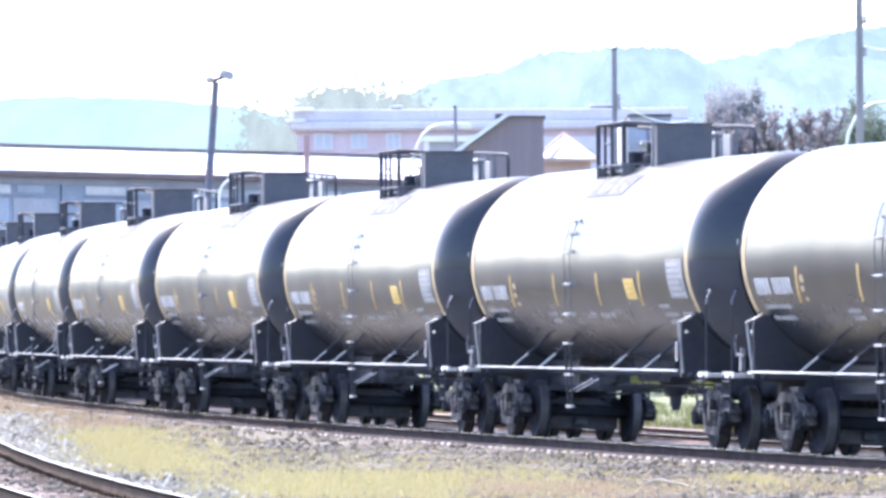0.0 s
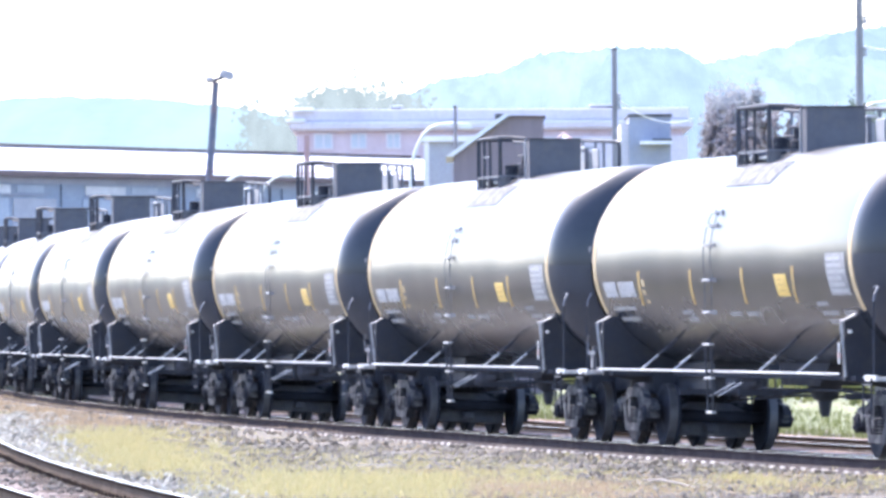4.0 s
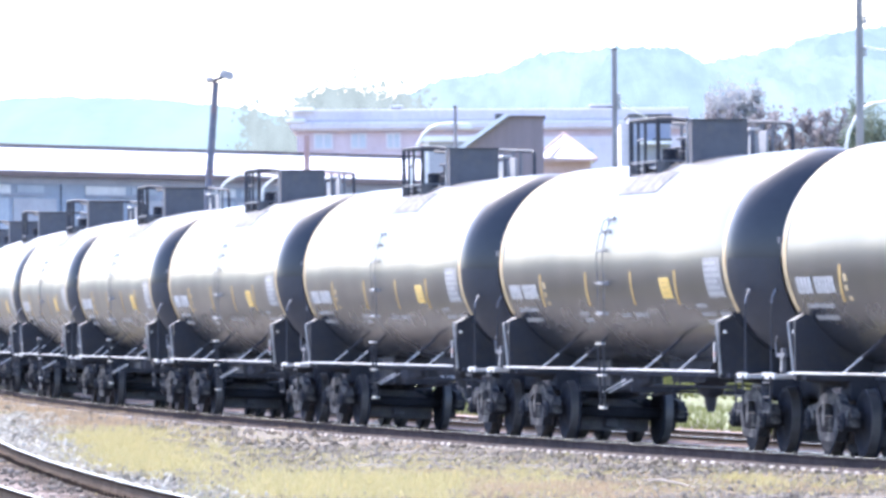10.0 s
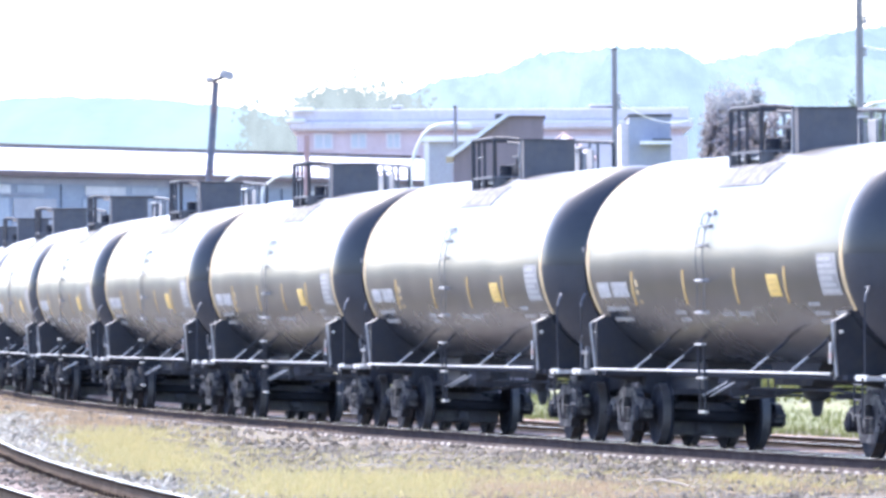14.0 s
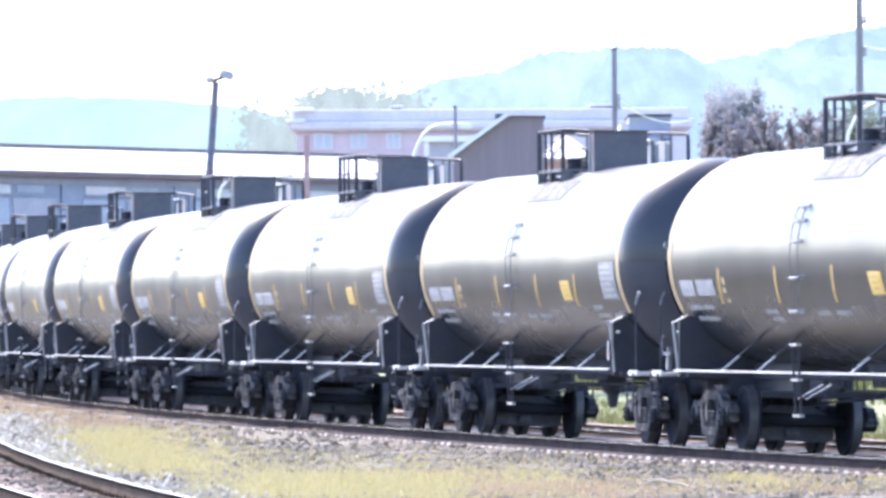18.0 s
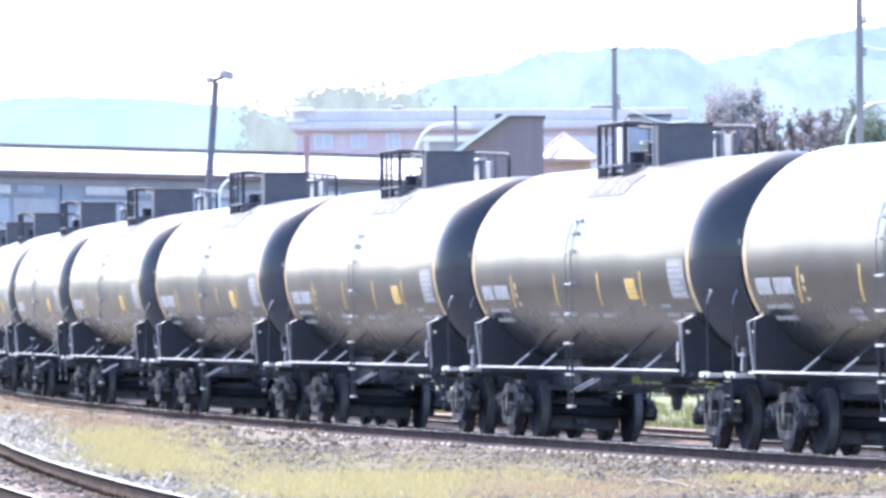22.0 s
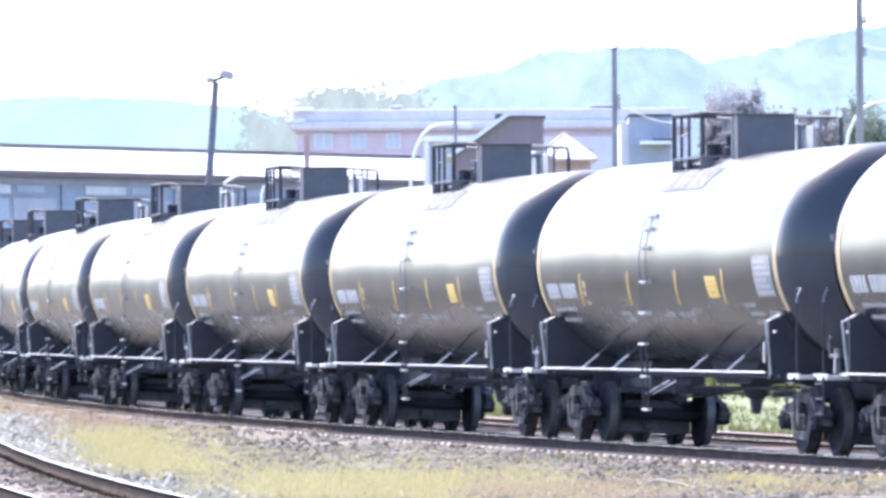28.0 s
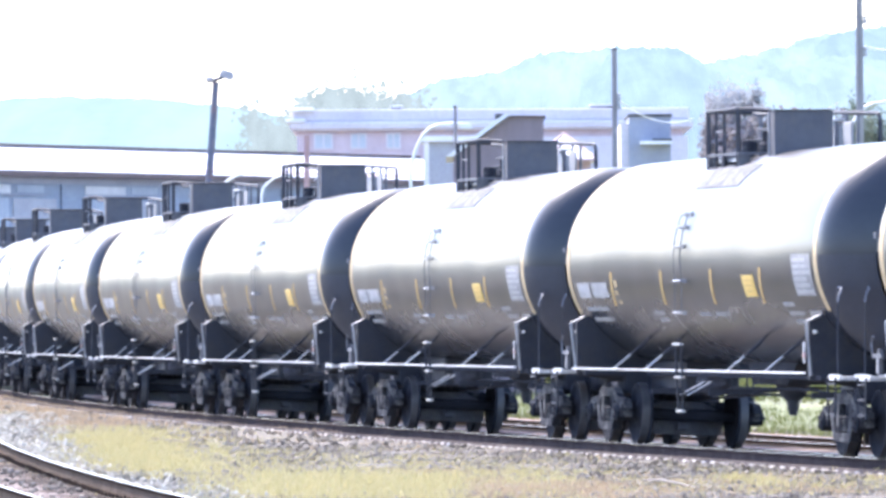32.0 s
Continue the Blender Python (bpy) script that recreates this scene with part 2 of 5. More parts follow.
def ground_material():
    m = bpy.data.materials.new("gravel_and_dry_grass")
    m.use_nodes = True
    nt = m.node_tree
    b = nt.nodes["Principled BSDF"]
    co = nt.nodes.new("ShaderNodeTexCoord").outputs["Object"]
    gravel = ramp(nt, noise_of(nt, co, 9.0, 6, 0.75), [(0.32, (0.13, 0.12, 0.106)), (0.5, (0.2, 0.186, 0.166)), (0.68, (0.29, 0.27, 0.243))])
    soil = ramp(nt, noise_of(nt, co, 2.2, 5, 0.7), [(0.35, (0.14, 0.131, 0.112)), (0.7, (0.235, 0.222, 0.196))])
    grass = ramp(nt, noise_of(nt, co, 5.0, 5, 0.7), [(0.3, (0.11, 0.115, 0.05)), (0.7, (0.24, 0.225, 0.11))])
    col = mix(nt, ramp(nt, noise_of(nt, co, 0.35, 4, 0.6), [(0.48, (0, 0, 0)), (0.62, (0.8, 0.8, 0.8))]), gravel, soil)
    col = mix(nt, ramp(nt, noise_of(nt, co, 0.22, 4, 0.6, (1, 0.5, 1)), [(0.52, (0, 0, 0)), (0.6, (0.7, 0.7, 0.7))]), col, grass)
    nt.links.new(col, b.inputs["Base Color"])
    b.inputs["Roughness"].default_value = 0.95
    b.inputs["Specular IOR Level"].default_value = 0.0
    bp = nt.nodes.new("ShaderNodeBump")
    bp.inputs["Strength"].default_value, bp.inputs["Distance"].default_value = 0.8, 0.05
    nt.links.new(noise_of(nt, co, 14.0, 5, 0.7), bp.inputs["Height"])
    nt.links.new(bp.outputs[0], b.inputs["Normal"])
    return m


GROUND = ground_material()


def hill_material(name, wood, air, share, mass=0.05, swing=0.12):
    """Wooded slope far off: its own dull green, with hazy noon air put in as blue-white emission."""
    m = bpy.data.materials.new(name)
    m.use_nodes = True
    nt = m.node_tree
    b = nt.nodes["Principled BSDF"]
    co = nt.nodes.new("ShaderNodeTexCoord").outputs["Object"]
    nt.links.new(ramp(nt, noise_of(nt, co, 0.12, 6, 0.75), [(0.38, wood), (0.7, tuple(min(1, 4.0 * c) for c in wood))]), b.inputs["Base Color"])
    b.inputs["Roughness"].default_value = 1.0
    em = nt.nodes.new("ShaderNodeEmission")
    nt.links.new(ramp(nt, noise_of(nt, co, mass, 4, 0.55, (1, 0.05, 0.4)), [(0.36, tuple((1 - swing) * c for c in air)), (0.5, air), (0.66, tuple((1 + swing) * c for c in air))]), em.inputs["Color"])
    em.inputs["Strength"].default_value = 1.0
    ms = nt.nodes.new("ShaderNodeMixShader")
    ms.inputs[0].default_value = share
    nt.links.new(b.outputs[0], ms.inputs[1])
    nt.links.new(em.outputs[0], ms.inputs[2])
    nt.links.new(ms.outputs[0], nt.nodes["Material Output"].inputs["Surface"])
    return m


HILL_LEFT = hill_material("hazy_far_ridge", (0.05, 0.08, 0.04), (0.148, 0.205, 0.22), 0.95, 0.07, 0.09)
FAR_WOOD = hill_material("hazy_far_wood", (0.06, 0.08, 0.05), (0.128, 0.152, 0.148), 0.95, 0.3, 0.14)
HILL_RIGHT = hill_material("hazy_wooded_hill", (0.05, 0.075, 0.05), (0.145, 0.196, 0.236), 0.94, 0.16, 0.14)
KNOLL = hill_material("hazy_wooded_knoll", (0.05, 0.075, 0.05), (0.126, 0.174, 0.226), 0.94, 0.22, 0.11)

# ---- mesh helpers ----


def mesh_of(name, bm, mat, smooth=False):
    me = bpy.data.meshes.new(name)
    bmesh.ops.recalc_face_normals(bm, faces=bm.faces)
    bm.to_mesh(me)
    bm.free()
    me.materials.append(mat)
    if smooth:
        me.polygons.foreach_set("use_smooth", [True] * len(me.polygons))
        me.set_sharp_from_angle(angle=radians(38))
    return me


def part(name, bm, mat, parent, label="", smooth=False, at=None):
    ob = new(name, mesh_of(name, bm, mat, smooth))
    ob.parent = parent
    if at is not None:
        ob.matrix_basis = at
    return tagged(ob, label)


def thing(name, label, category, m=None, group="", kind=""):
    e = new(name)
    e.empty_display_size = 0.3
    if m is not None:
        e.matrix_basis = m
    return tagged(e, label, category, group, kind)


def solid(name, bm, mat, label, category, m=None, group="", kind="", smooth=False):
    ob = new(name, mesh_of(name, bm, mat, smooth))
    if m is not None:
        ob.matrix_basis = m
    return tagged(ob, label, category, group, kind)


def box(bm, lo, hi, bev=0.0):
    c = [(a + b) / 2 for a, b in zip(lo, hi)]
    s = [abs(b - a) for a, b in zip(lo, hi)]
    r = bmesh.ops.create_cube(bm, size=1, matrix=Matrix.Translation(c) @ Matrix.Diagonal((*s, 1)))
    if bev:
        es = list({e for v in r["verts"] for e in v.link_edges})
        bmesh.ops.bevel(bm, geom=es, offset=bev, segments=1, affect="EDGES")
    return bm


def pipe(bm, pts, r, n=8, r1=None):
    """A round bar along a line of points, capped."""
    pts = [Vector(p) for p in pts]
    rings = []
    up = None
    for i, p in enumerate(pts):
        d = (pts[min(i + 1, len(pts) - 1)] - pts[max(i - 1, 0)]).normalized()
        if up is None:
            up = Vector((0, 0, 1)) if abs(d.z) < 0.9 else Vector((1, 0, 0))
        a = d.cross(up).normalized()
        up = a.cross(d).normalized()
        rad = r if r1 is None else r + (r1 - r) * i / (len(pts) - 1)
        rings.append([bm.verts.new(p + rad * (math.cos(2 * math.pi * j / n) * a + math.sin(2 * math.pi * j / n) * up)) for j in range(n)])
    for x, y in zip(rings, rings[1:]):
        for j in range(n):
            bm.faces.new((x[j], x[(j + 1) % n], y[(j + 1) % n], y[j]))
    bm.faces.new(rings[0][::-1])
    bm.faces.new(rings[-1])
    return bm


def lathe(bm, prof, n, axis="X", centre=(0, 0, 0)):
    """Turns a profile of (along, radius) about an axis; ends with radius 0 close to a point."""
    rings = []
    c = Vector(centre)

    def spot(t, r, a):
        u, w = r * math.cos(a), r * math.sin(a)
        return c + (Vector((t, u, w)) if axis == "X" else Vector((u, t, w)) if axis == "Y" else Vector((u, w, t)))
    for t, r in prof:
        rings.append([bm.verts.new(spot(t, 0, 0))] if r == 0 else [bm.verts.new(spot(t, r, 2 * math.pi * j / n)) for j in range(n)])
    for x, y in zip(rings, rings[1:]):
        for j in range(n):
            k = (j + 1) % n
            q = [x[j % len(x)], x[k % len(x)], y[k % len(y)], y[j % len(y)]]
            q = list(dict.fromkeys(q))
            if len(q) > 2:
                bm.faces.new(q)
    return bm


def prism(bm, outline, axis, a, b):
    """A plate of the given outline, from a to b along an axis ('X': outline is (y, z); 'Y': (x, z); 'Z': (x, y))."""
    def spot(p, t):
        return (t, p[0], p[1]) if axis == "X" else (p[0], t, p[1]) if axis == "Y" else (p[0], p[1], t)
    lo = [bm.verts.new(spot(p, a)) for p in outline]
    hi = [bm.verts.new(spot(p, b)) for p in outline]
    n = len(outline)
    bm.faces.new(lo[::-1])
    bm.faces.new(hi)
    for i in range(n):
        bm.faces.new((lo[i], lo[(i + 1) % n], hi[(i + 1) % n], hi[i]))
    return bm


def B():
    return bmesh.new()


# ---- the line of the main track: arc length grows towards the camera ----
def bend(s):
    return 0.21198 + 2.2488e-4 * s - 1.34925e-5 * s * s - 6.1319e-8 * s ** 3


LINE0, STEP = -300.0, 0.5
LINE = [(0.0, 0.0)]
for i in range(900):
    q = LINE0 + (i + 0.5) * STEP
    a = bend(min(40.0, max(-145.0, q))) + 0.002 * max(0.0, -145.0 - q)
    LINE.append((LINE[-1][0] + math.sin(a) * STEP, LINE[-1][1] - math.cos(a) * STEP))
i0 = int(-LINE0 / STEP)
LINE = [(x - LINE[i0][0] + 7.656, y - LINE[i0][1] + 95.80) for x, y in LINE]


def on_line(s, off=0.0):
    """A point of the main track's centre line, or off metres to its camera side."""
    f = (s - LINE0) / STEP
    i = min(max(int(f), 0), len(LINE) - 2)
    (xa, ya), (xb, yb) = LINE[i], LINE[i + 1]
    k = f - i
    tx, ty = (xb - xa) / STEP, (yb - ya) / STEP
    return Vector((xa + (xb - xa) * k + ty * off, ya + (yb - ya) * k - tx * off, 0)), Vector((tx, ty, 0))


def travelled(t):
    """How far the train has rolled at t seconds: it slows all along."""
    return -3.2682e-7 * t ** 5 + 2.31653e-5 * t ** 4 - 4.25766e-4 * t ** 3 - 0.0310112 * t * t + 2.3669445 * t - 2.3593823


# ---- ground ----
def side_track(y):
    """The near curve at the edge of the yard: x of its centre line at y."""
    return -4.62 - 0.1185 * (y - 88.7) + 0.00056 * (y - 88.7) ** 2


def graded(lo, hi, step, far):
    inner = [lo + i * step for i in range(int((hi - lo) / step) + 1)]
    out, d = [], step
    left, right = inner[0], inner[-1]
    a, b = [], []
    while d < far:
        d *= 1.35
        left -= d
        right += d
        a.append(left)
        b.append(right)
    return a[::-1] + inner + b


def make_ground():
    xs, ys = graded(-16, 22, 0.4, 900), graded(70, 200, 0.55, 900)
    verts = []
    for y in ys:
        for x in xs:
            near = max(0.0, 1 - max(0, abs(x - 2) - 22) / 20) * max(0.0, 1 - max(0, abs(y - 135) - 70) / 30)
            z = -0.235 + near * (0.05 * noise.noise((x * 0.5, y * 0.5, 3)) + 0.03 * noise.noise((x * 1.7, y * 1.7, 7)))
            verts.append((x, y, min(z, -0.185)))
    n = len(xs)
    faces = [(j * n + i, j * n + i + 1, (j + 1) * n + i + 1, (j + 1) * n + i) for j in range(len(ys) - 1) for i in range(n - 1)]
    me = bpy.data.meshes.new("ground")
    me.from_pydata(verts, [], faces)
    me.materials.append(GROUND)
    me.polygons.foreach_set("use_smooth", [True] * len(me.polygons))
    tagged(new("ground", me), "grey gravel ground with dry grass patches between the tracks", "ground", kind="structure")


make_ground()

RAIL_OUTLINE = [(-0.07, -0.172), (0.07, -0.172), (0.07, -0.168), (0.014, -0.158), (0.010, -0.045), (-0.010, -0.045), (-0.014, -0.158), (-0.07, -0.168)]
BALL_OUTLINE = [(-0.012, -0.046), (0.012, -0.046), (0.036, -0.038), (0.036, -0.007), (0.030, -0.004), (-0.030, -0.004), (-0.036, -0.007), (-0.036, -0.038)]
HEAD_OUTLINE = [(-0.018, -0.006), (0.018, -0.006), (0.017, -0.001), (0.013, 0.0), (-0.013, 0.0), (-0.017, -0.001)]


def sweep(bm, centres, outline):
    """Sweeps an outline of (sideways, up) along a line of (point, direction)."""
    rings = []
    for p, t in centres:
        side = Vector((t.y, -t.x, 0))
        rings.append([bm.verts.new(p + side * a + Vector((0, 0, b))) for a, b in outline])
    n = len(outline)
    for x, y in zip(rings, rings[1:]):
        for j in range(n):
            bm.faces.new((x[j], x[(j + 1) % n], y[(j + 1) % n], y[j]))
    bm.faces.new(rings[0])
    bm.faces.new(rings[-1][::-1])
    return bm


def canted(off):
    """Height of the banked main track: its far, inner rail lies lower."""
    return -0.08 + 0.048 * off


CANT = pose(0, 0, -0.08, -math.degrees(math.atan(0.048)))


def rail_pair(path, label, group, mat=RAIL, ball=RAIL_DARK, level=lambda off: 0.0):
    for off in (0.753, -0.753):
        cs = [(p + Vector((t.y, -t.x, 0)) * off + Vector((0, 0, level(off))), t) for p, t in path]
        rail = thing("rail", label, "rail", group=group, kind="structure")
        part("rail_body", sweep(B(), cs, RAIL_OUTLINE), mat, rail)
        part("rail_ball", sweep(B(), cs, BALL_OUTLINE), ball, rail)
        part("rail_head", sweep(B(), cs, HEAD_OUTLINE), RAILHEAD, rail, "running surface worn bright")


MAIN = [on_line(-280 + 2.0 * i) for i in range(170)]
rail_pair(MAIN, "rusty steel rail of the track under the train", "main track rails", RAIL, RAIL, canted)
BACK = [on_line(-280 + 2.0 * i, -3.5) for i in range(160)]
rail_pair(BACK, "rusty steel rail of the empty track behind the train", "second track rails", RAIL_BROWN, level=lambda off: -0.115)


def side_path(y):
    g = -0.1185 + 0.00112 * (y - 88.7)
    return Vector((side_track(y), y, 0)), Vector((-g, -1, 0)).normalized()


SIDE = [side_path(150 - 1.5 * i) for i in range(78)]
rail_pair(SIDE, "rusty rail with a bright head on the curving yard track", "curved track rails", RAIL_BROWN)



def track_bed(path, half, top, mat, label, level=lambda off: 0.0):
    """Ballast packed up between and beside the rails."""
    outline = [(-half - 0.35, top - 0.16), (half + 0.35, top - 0.16), (half, top), (0.9, top - 0.01), (0.6, top - 0.02), (0, top - 0.01), (-0.6, top - 0.02), (-0.9, top - 0.01), (-half, top)]
    solid("track_bed", sweep(B(), path, [(o, z + level(o)) for o, z in outline]), mat, label, "track bed", kind="structure")


track_bed(MAIN, 1.2, -0.166, BED, "dusty pale ballast bed under the train", canted)
solid("ballast_shoulder", sweep(B(), MAIN, [(0.84, -0.3), (1.42, -0.3), (1.3, -0.172), (1.1, -0.172), (0.84, -0.184)]), SHOULDER, "brown ballast packed against the rail under the train", "track bed", kind="structure")
track_bed(BACK, 1.9, -0.17, BED, "dusty pale ballast bed of the second track")
track_bed(SIDE, 1.2, -0.186, BED_BROWN, "brown ballast bed of the curving yard track")

# ---- hills far off ----


def ridge(name, crest, depth, mat, label, rough, seed):
    """A wooded ridge: its crest line is (x, height), the slope comes down towards the yard."""
    verts, faces = [], []
    n, rows = (420 if crest[0][0] > -1000 else 900), 26
    x0, x1 = crest[0][0], crest[-1][0]
    for j in range(rows + 1):
        f = j / rows
        for i in range(n + 1):
            x = x0 + (x1 - x0) * i / n
            for (xa, ha), (xb, hb) in zip(crest, crest[1:]):
                if xa <= x <= xb:
                    k = (x - xa) / (xb - xa)
                    k = k * k * (3 - 2 * k)
                    h = ha + (hb - ha) * k
                    break
            w = math.sin(f * math.pi / 2)
            bump = rough * (0.35 * noise.noise((x * 0.09, f * 9, seed)) + 0.45 * noise.noise((x * 0.3, f * 30, seed + 4)) + 0.5 * noise.noise((x * 0.8, f * 60, seed + 9)))
            verts.append((x, depth - 500 * (1 - f), -0.3 + w * h + bump * w))
    for j in range(rows):
        for i in range(n):
            a = j * (n + 1) + i
            faces.append((a, a + 1, a + n + 2, a + n + 1))
    me = bpy.data.meshes.new(name)
    me.from_pydata(verts, [], faces)
    me.materials.append(mat)
    tagged(new(name, me), label, "hill", kind="structure")


# Left of x -96 the crest is unseen, added to shape the tanks' reflections.
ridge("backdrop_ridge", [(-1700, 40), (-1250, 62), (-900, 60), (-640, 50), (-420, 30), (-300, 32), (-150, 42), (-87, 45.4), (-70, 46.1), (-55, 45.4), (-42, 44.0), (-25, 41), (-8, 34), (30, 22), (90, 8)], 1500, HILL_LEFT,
      "pale blue wooded ridge in the haze, extended unseen to the left", 1.3, 1)
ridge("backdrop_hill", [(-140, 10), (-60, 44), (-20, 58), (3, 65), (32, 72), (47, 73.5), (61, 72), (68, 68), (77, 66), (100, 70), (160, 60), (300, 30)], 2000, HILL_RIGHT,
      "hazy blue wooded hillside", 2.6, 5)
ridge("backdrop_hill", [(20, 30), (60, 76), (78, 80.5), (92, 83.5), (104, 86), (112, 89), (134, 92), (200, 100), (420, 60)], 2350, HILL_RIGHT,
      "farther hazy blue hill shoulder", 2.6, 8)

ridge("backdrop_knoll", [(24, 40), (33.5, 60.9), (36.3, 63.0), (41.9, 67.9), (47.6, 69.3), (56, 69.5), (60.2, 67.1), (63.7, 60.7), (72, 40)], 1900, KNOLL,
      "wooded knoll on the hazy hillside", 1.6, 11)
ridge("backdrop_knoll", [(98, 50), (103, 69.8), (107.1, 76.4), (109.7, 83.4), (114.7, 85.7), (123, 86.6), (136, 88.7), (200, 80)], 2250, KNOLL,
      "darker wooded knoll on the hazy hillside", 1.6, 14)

# ---- buildings behind the train ----


# the shed's front runs along local x, its roof rises towards +y
SHED = Matrix.Translation((-22.5, 324.5, -0.24)) @ Matrix.Rotation(math.atan2(38.5, 23.7), 4, "Z")
SHED_LEN = 45.2
shed = thing("long_shed", "long low shed with a white metal roof and blue-grey front", "building", SHED)
part("front_wall", box(B(), (0, 0.0, 0), (SHED_LEN, 0.25, 8.7)), WALL_BLUE, shed)
part("rear_wall", box(B(), (0, 6.0, 0), (SHED_LEN, 6.25, 8.7)), WALL_BLUE, shed)
GABLE = [(0.25, 0), (6.0, 0), (6.0, 8.6), (3.1, 9.75), (0.25, 8.6)]
part("end_wall", prism(B(), GABLE, "X", SHED_LEN - 0.25, SHED_LEN), WALL_BLUE, shed)
part("end_wall", prism(B(), GABLE, "X", 0, 0.25), WALL_BLUE, shed)
roof = part("roof", prism(B(), [(-0.6, 8.62), (3.1, 9.82), (6.8, 8.62), (6.8, 8.76), (3.1, 9.96), (-0.6, 8.76)], "X", -0.4, SHED_LEN + 0.4), ROOF_WHITE, shed, "bright white ribbed metal roof")
part("ridge_cap", box(B(), (-0.4, 2.85, 9.92), (SHED_LEN + 0.4, 3.35, 10.03)), TRIM_BROWN, shed, "dark ridge cap")
part("roof_flashing", prism(B(), [(-0.3, 8.865), (-0.02, 8.956), (-0.02, 8.985), (-0.3, 8.895)], "X", -0.4, SHED_LEN + 0.4), PINK, shed, "pinkish flashing strip along the roof")
part("gutter", box(B(), (-0.4, -0.78, 8.50), (SHED_LEN + 0.4, -0.6, 8.72)), TRIM_BROWN, shed, "brown gutter")
# Added strip: the soffit's shade on the wall is put in as a coloured band.
part("eave_shade_board", box(B(), (0, -0.08, 8.2), (SHED_LEN, 0, 8.5)), SLATE, shed, "added blue-grey strip for the shade under the eave")
for i in range(5):
    x = 4.0 + i * 8.9
    # Opaque pale colour carries the white reflection in the windows.
    part("window", box(B(), (x, -0.05, 7.76), (x + 3.15, 0.02, 8.13)), PANEL, shed, "bright clerestory window strip")
    part("window", box(B(), (x + 3.65, -0.05, 7.8), (x + 5.7, 0.02, 8.13)), BAY_BLUE, shed, "dull clerestory window strip")
    part("window_sill", box(B(), (x - 0.1, -0.12, 7.68), (x + 5.8, 0.0, 7.74)), SLATE, shed)
    part("bay_door", box(B(), (x + 3.35, -0.06, 0.1), (x + 6.65, 0.01, 7.55)), HUT_GREY, shed, "grey roller door")
    part("bay_door", box(B(), (x - 0.2, -0.06, 0.1), (x + 3.0, 0.01, 7.55)), BAY_BLUE, shed, "pale blue-grey roller door")
    part("pilaster", box(B(), (x + 7.0, -0.12, 0), (x + 7.3, 0.0, 8.2)), WALL_BLUE, shed)

brick = thing("brick_building", "three-storey red brick building with a white layered cornice", "building", pose(0, 420, -0.24))
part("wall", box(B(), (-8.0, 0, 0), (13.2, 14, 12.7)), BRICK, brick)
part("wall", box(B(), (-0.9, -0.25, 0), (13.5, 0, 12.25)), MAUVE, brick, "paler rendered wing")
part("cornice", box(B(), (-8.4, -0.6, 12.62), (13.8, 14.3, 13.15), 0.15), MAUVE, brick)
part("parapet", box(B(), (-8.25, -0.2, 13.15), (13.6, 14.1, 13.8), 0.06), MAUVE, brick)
part("cornice_cap", box(B(), (-8.6, -0.8, 13.05), (-7.5, 14, 13.3), 0.1), WHITE, brick, "white cornice return")
part("cornice_cap", box(B(), (-8.5, -0.75, 13.65), (-7.0, 14, 13.9), 0.1), WHITE, brick, "white cornice return")
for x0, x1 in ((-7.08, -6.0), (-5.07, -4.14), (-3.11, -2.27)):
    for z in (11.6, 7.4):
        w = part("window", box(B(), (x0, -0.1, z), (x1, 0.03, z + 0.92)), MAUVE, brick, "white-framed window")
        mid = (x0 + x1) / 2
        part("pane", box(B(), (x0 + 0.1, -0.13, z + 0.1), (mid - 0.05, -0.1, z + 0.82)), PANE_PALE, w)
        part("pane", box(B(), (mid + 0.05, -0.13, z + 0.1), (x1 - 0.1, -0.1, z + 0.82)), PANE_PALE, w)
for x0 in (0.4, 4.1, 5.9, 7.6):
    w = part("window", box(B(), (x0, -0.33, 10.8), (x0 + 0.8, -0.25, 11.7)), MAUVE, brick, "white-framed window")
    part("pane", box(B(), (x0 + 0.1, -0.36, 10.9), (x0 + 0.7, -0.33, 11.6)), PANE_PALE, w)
for x0, wd in ((-2.8, 0.55), (8.2, 1.25)):
    part("roof_vent", box(B(), (x0, 2, 13.8), (x0 + wd, 3, 13.95)), DARK, brick, "dark roof vent")
    part("vent_lid", box(B(), (x0 - 0.05, 1.9, 13.95), (x0 + wd + 0.05, 3.1, 14.08)), PANEL, brick)

grey = thing("framed_hut", "grey-walled hut with white corner trim", "building", pose(0.35, 260, -0.24))
part("wall", box(B(), (-0.85, 0, 0), (1.0, 4, 8.2)), HUT_GREY, grey)
part("trim", box(B(), (-0.98, -0.06, 0), (-0.80, 0.1, 8.25)), WHITE, grey)
part("roof", box(B(), (-1.05, -0.2, 8.2), (1.15, 4.2, 8.4)), WHITE, grey)

wedge = thing("sloped_shed", "brown metal-sided building with a slanting roof edge trimmed white", "building", pose(0, 205, -0.24))
part("wall", prism(B(), [(0.30, 0), (2.72, 0), (2.72, 7.53), (1.75, 7.53), (0.30, 6.50)], "Y", 0, 8), BROWN_WALL, wedge)
part("roof_edge", prism(B(), [(0.10, 6.50), (1.66, 7.62), (1.84, 7.62), (0.29, 6.50)], "Y", -0.25, 8.1), WHITE, wedge, "white sloping roof edge")
part("flat_roof", box(B(), (1.7, -0.1, 7.53), (2.78, 8.1, 7.58)), TRIM_BROWN, wedge)
part("vent_cap", box(B(), (1.42, 0.2, 7.50), (1.66, 0.6, 7.64)), DARK, wedge)
gable = thing("house", "small pink-walled house with a white hipped roof", "building", pose(4.0, 250, -0.24))
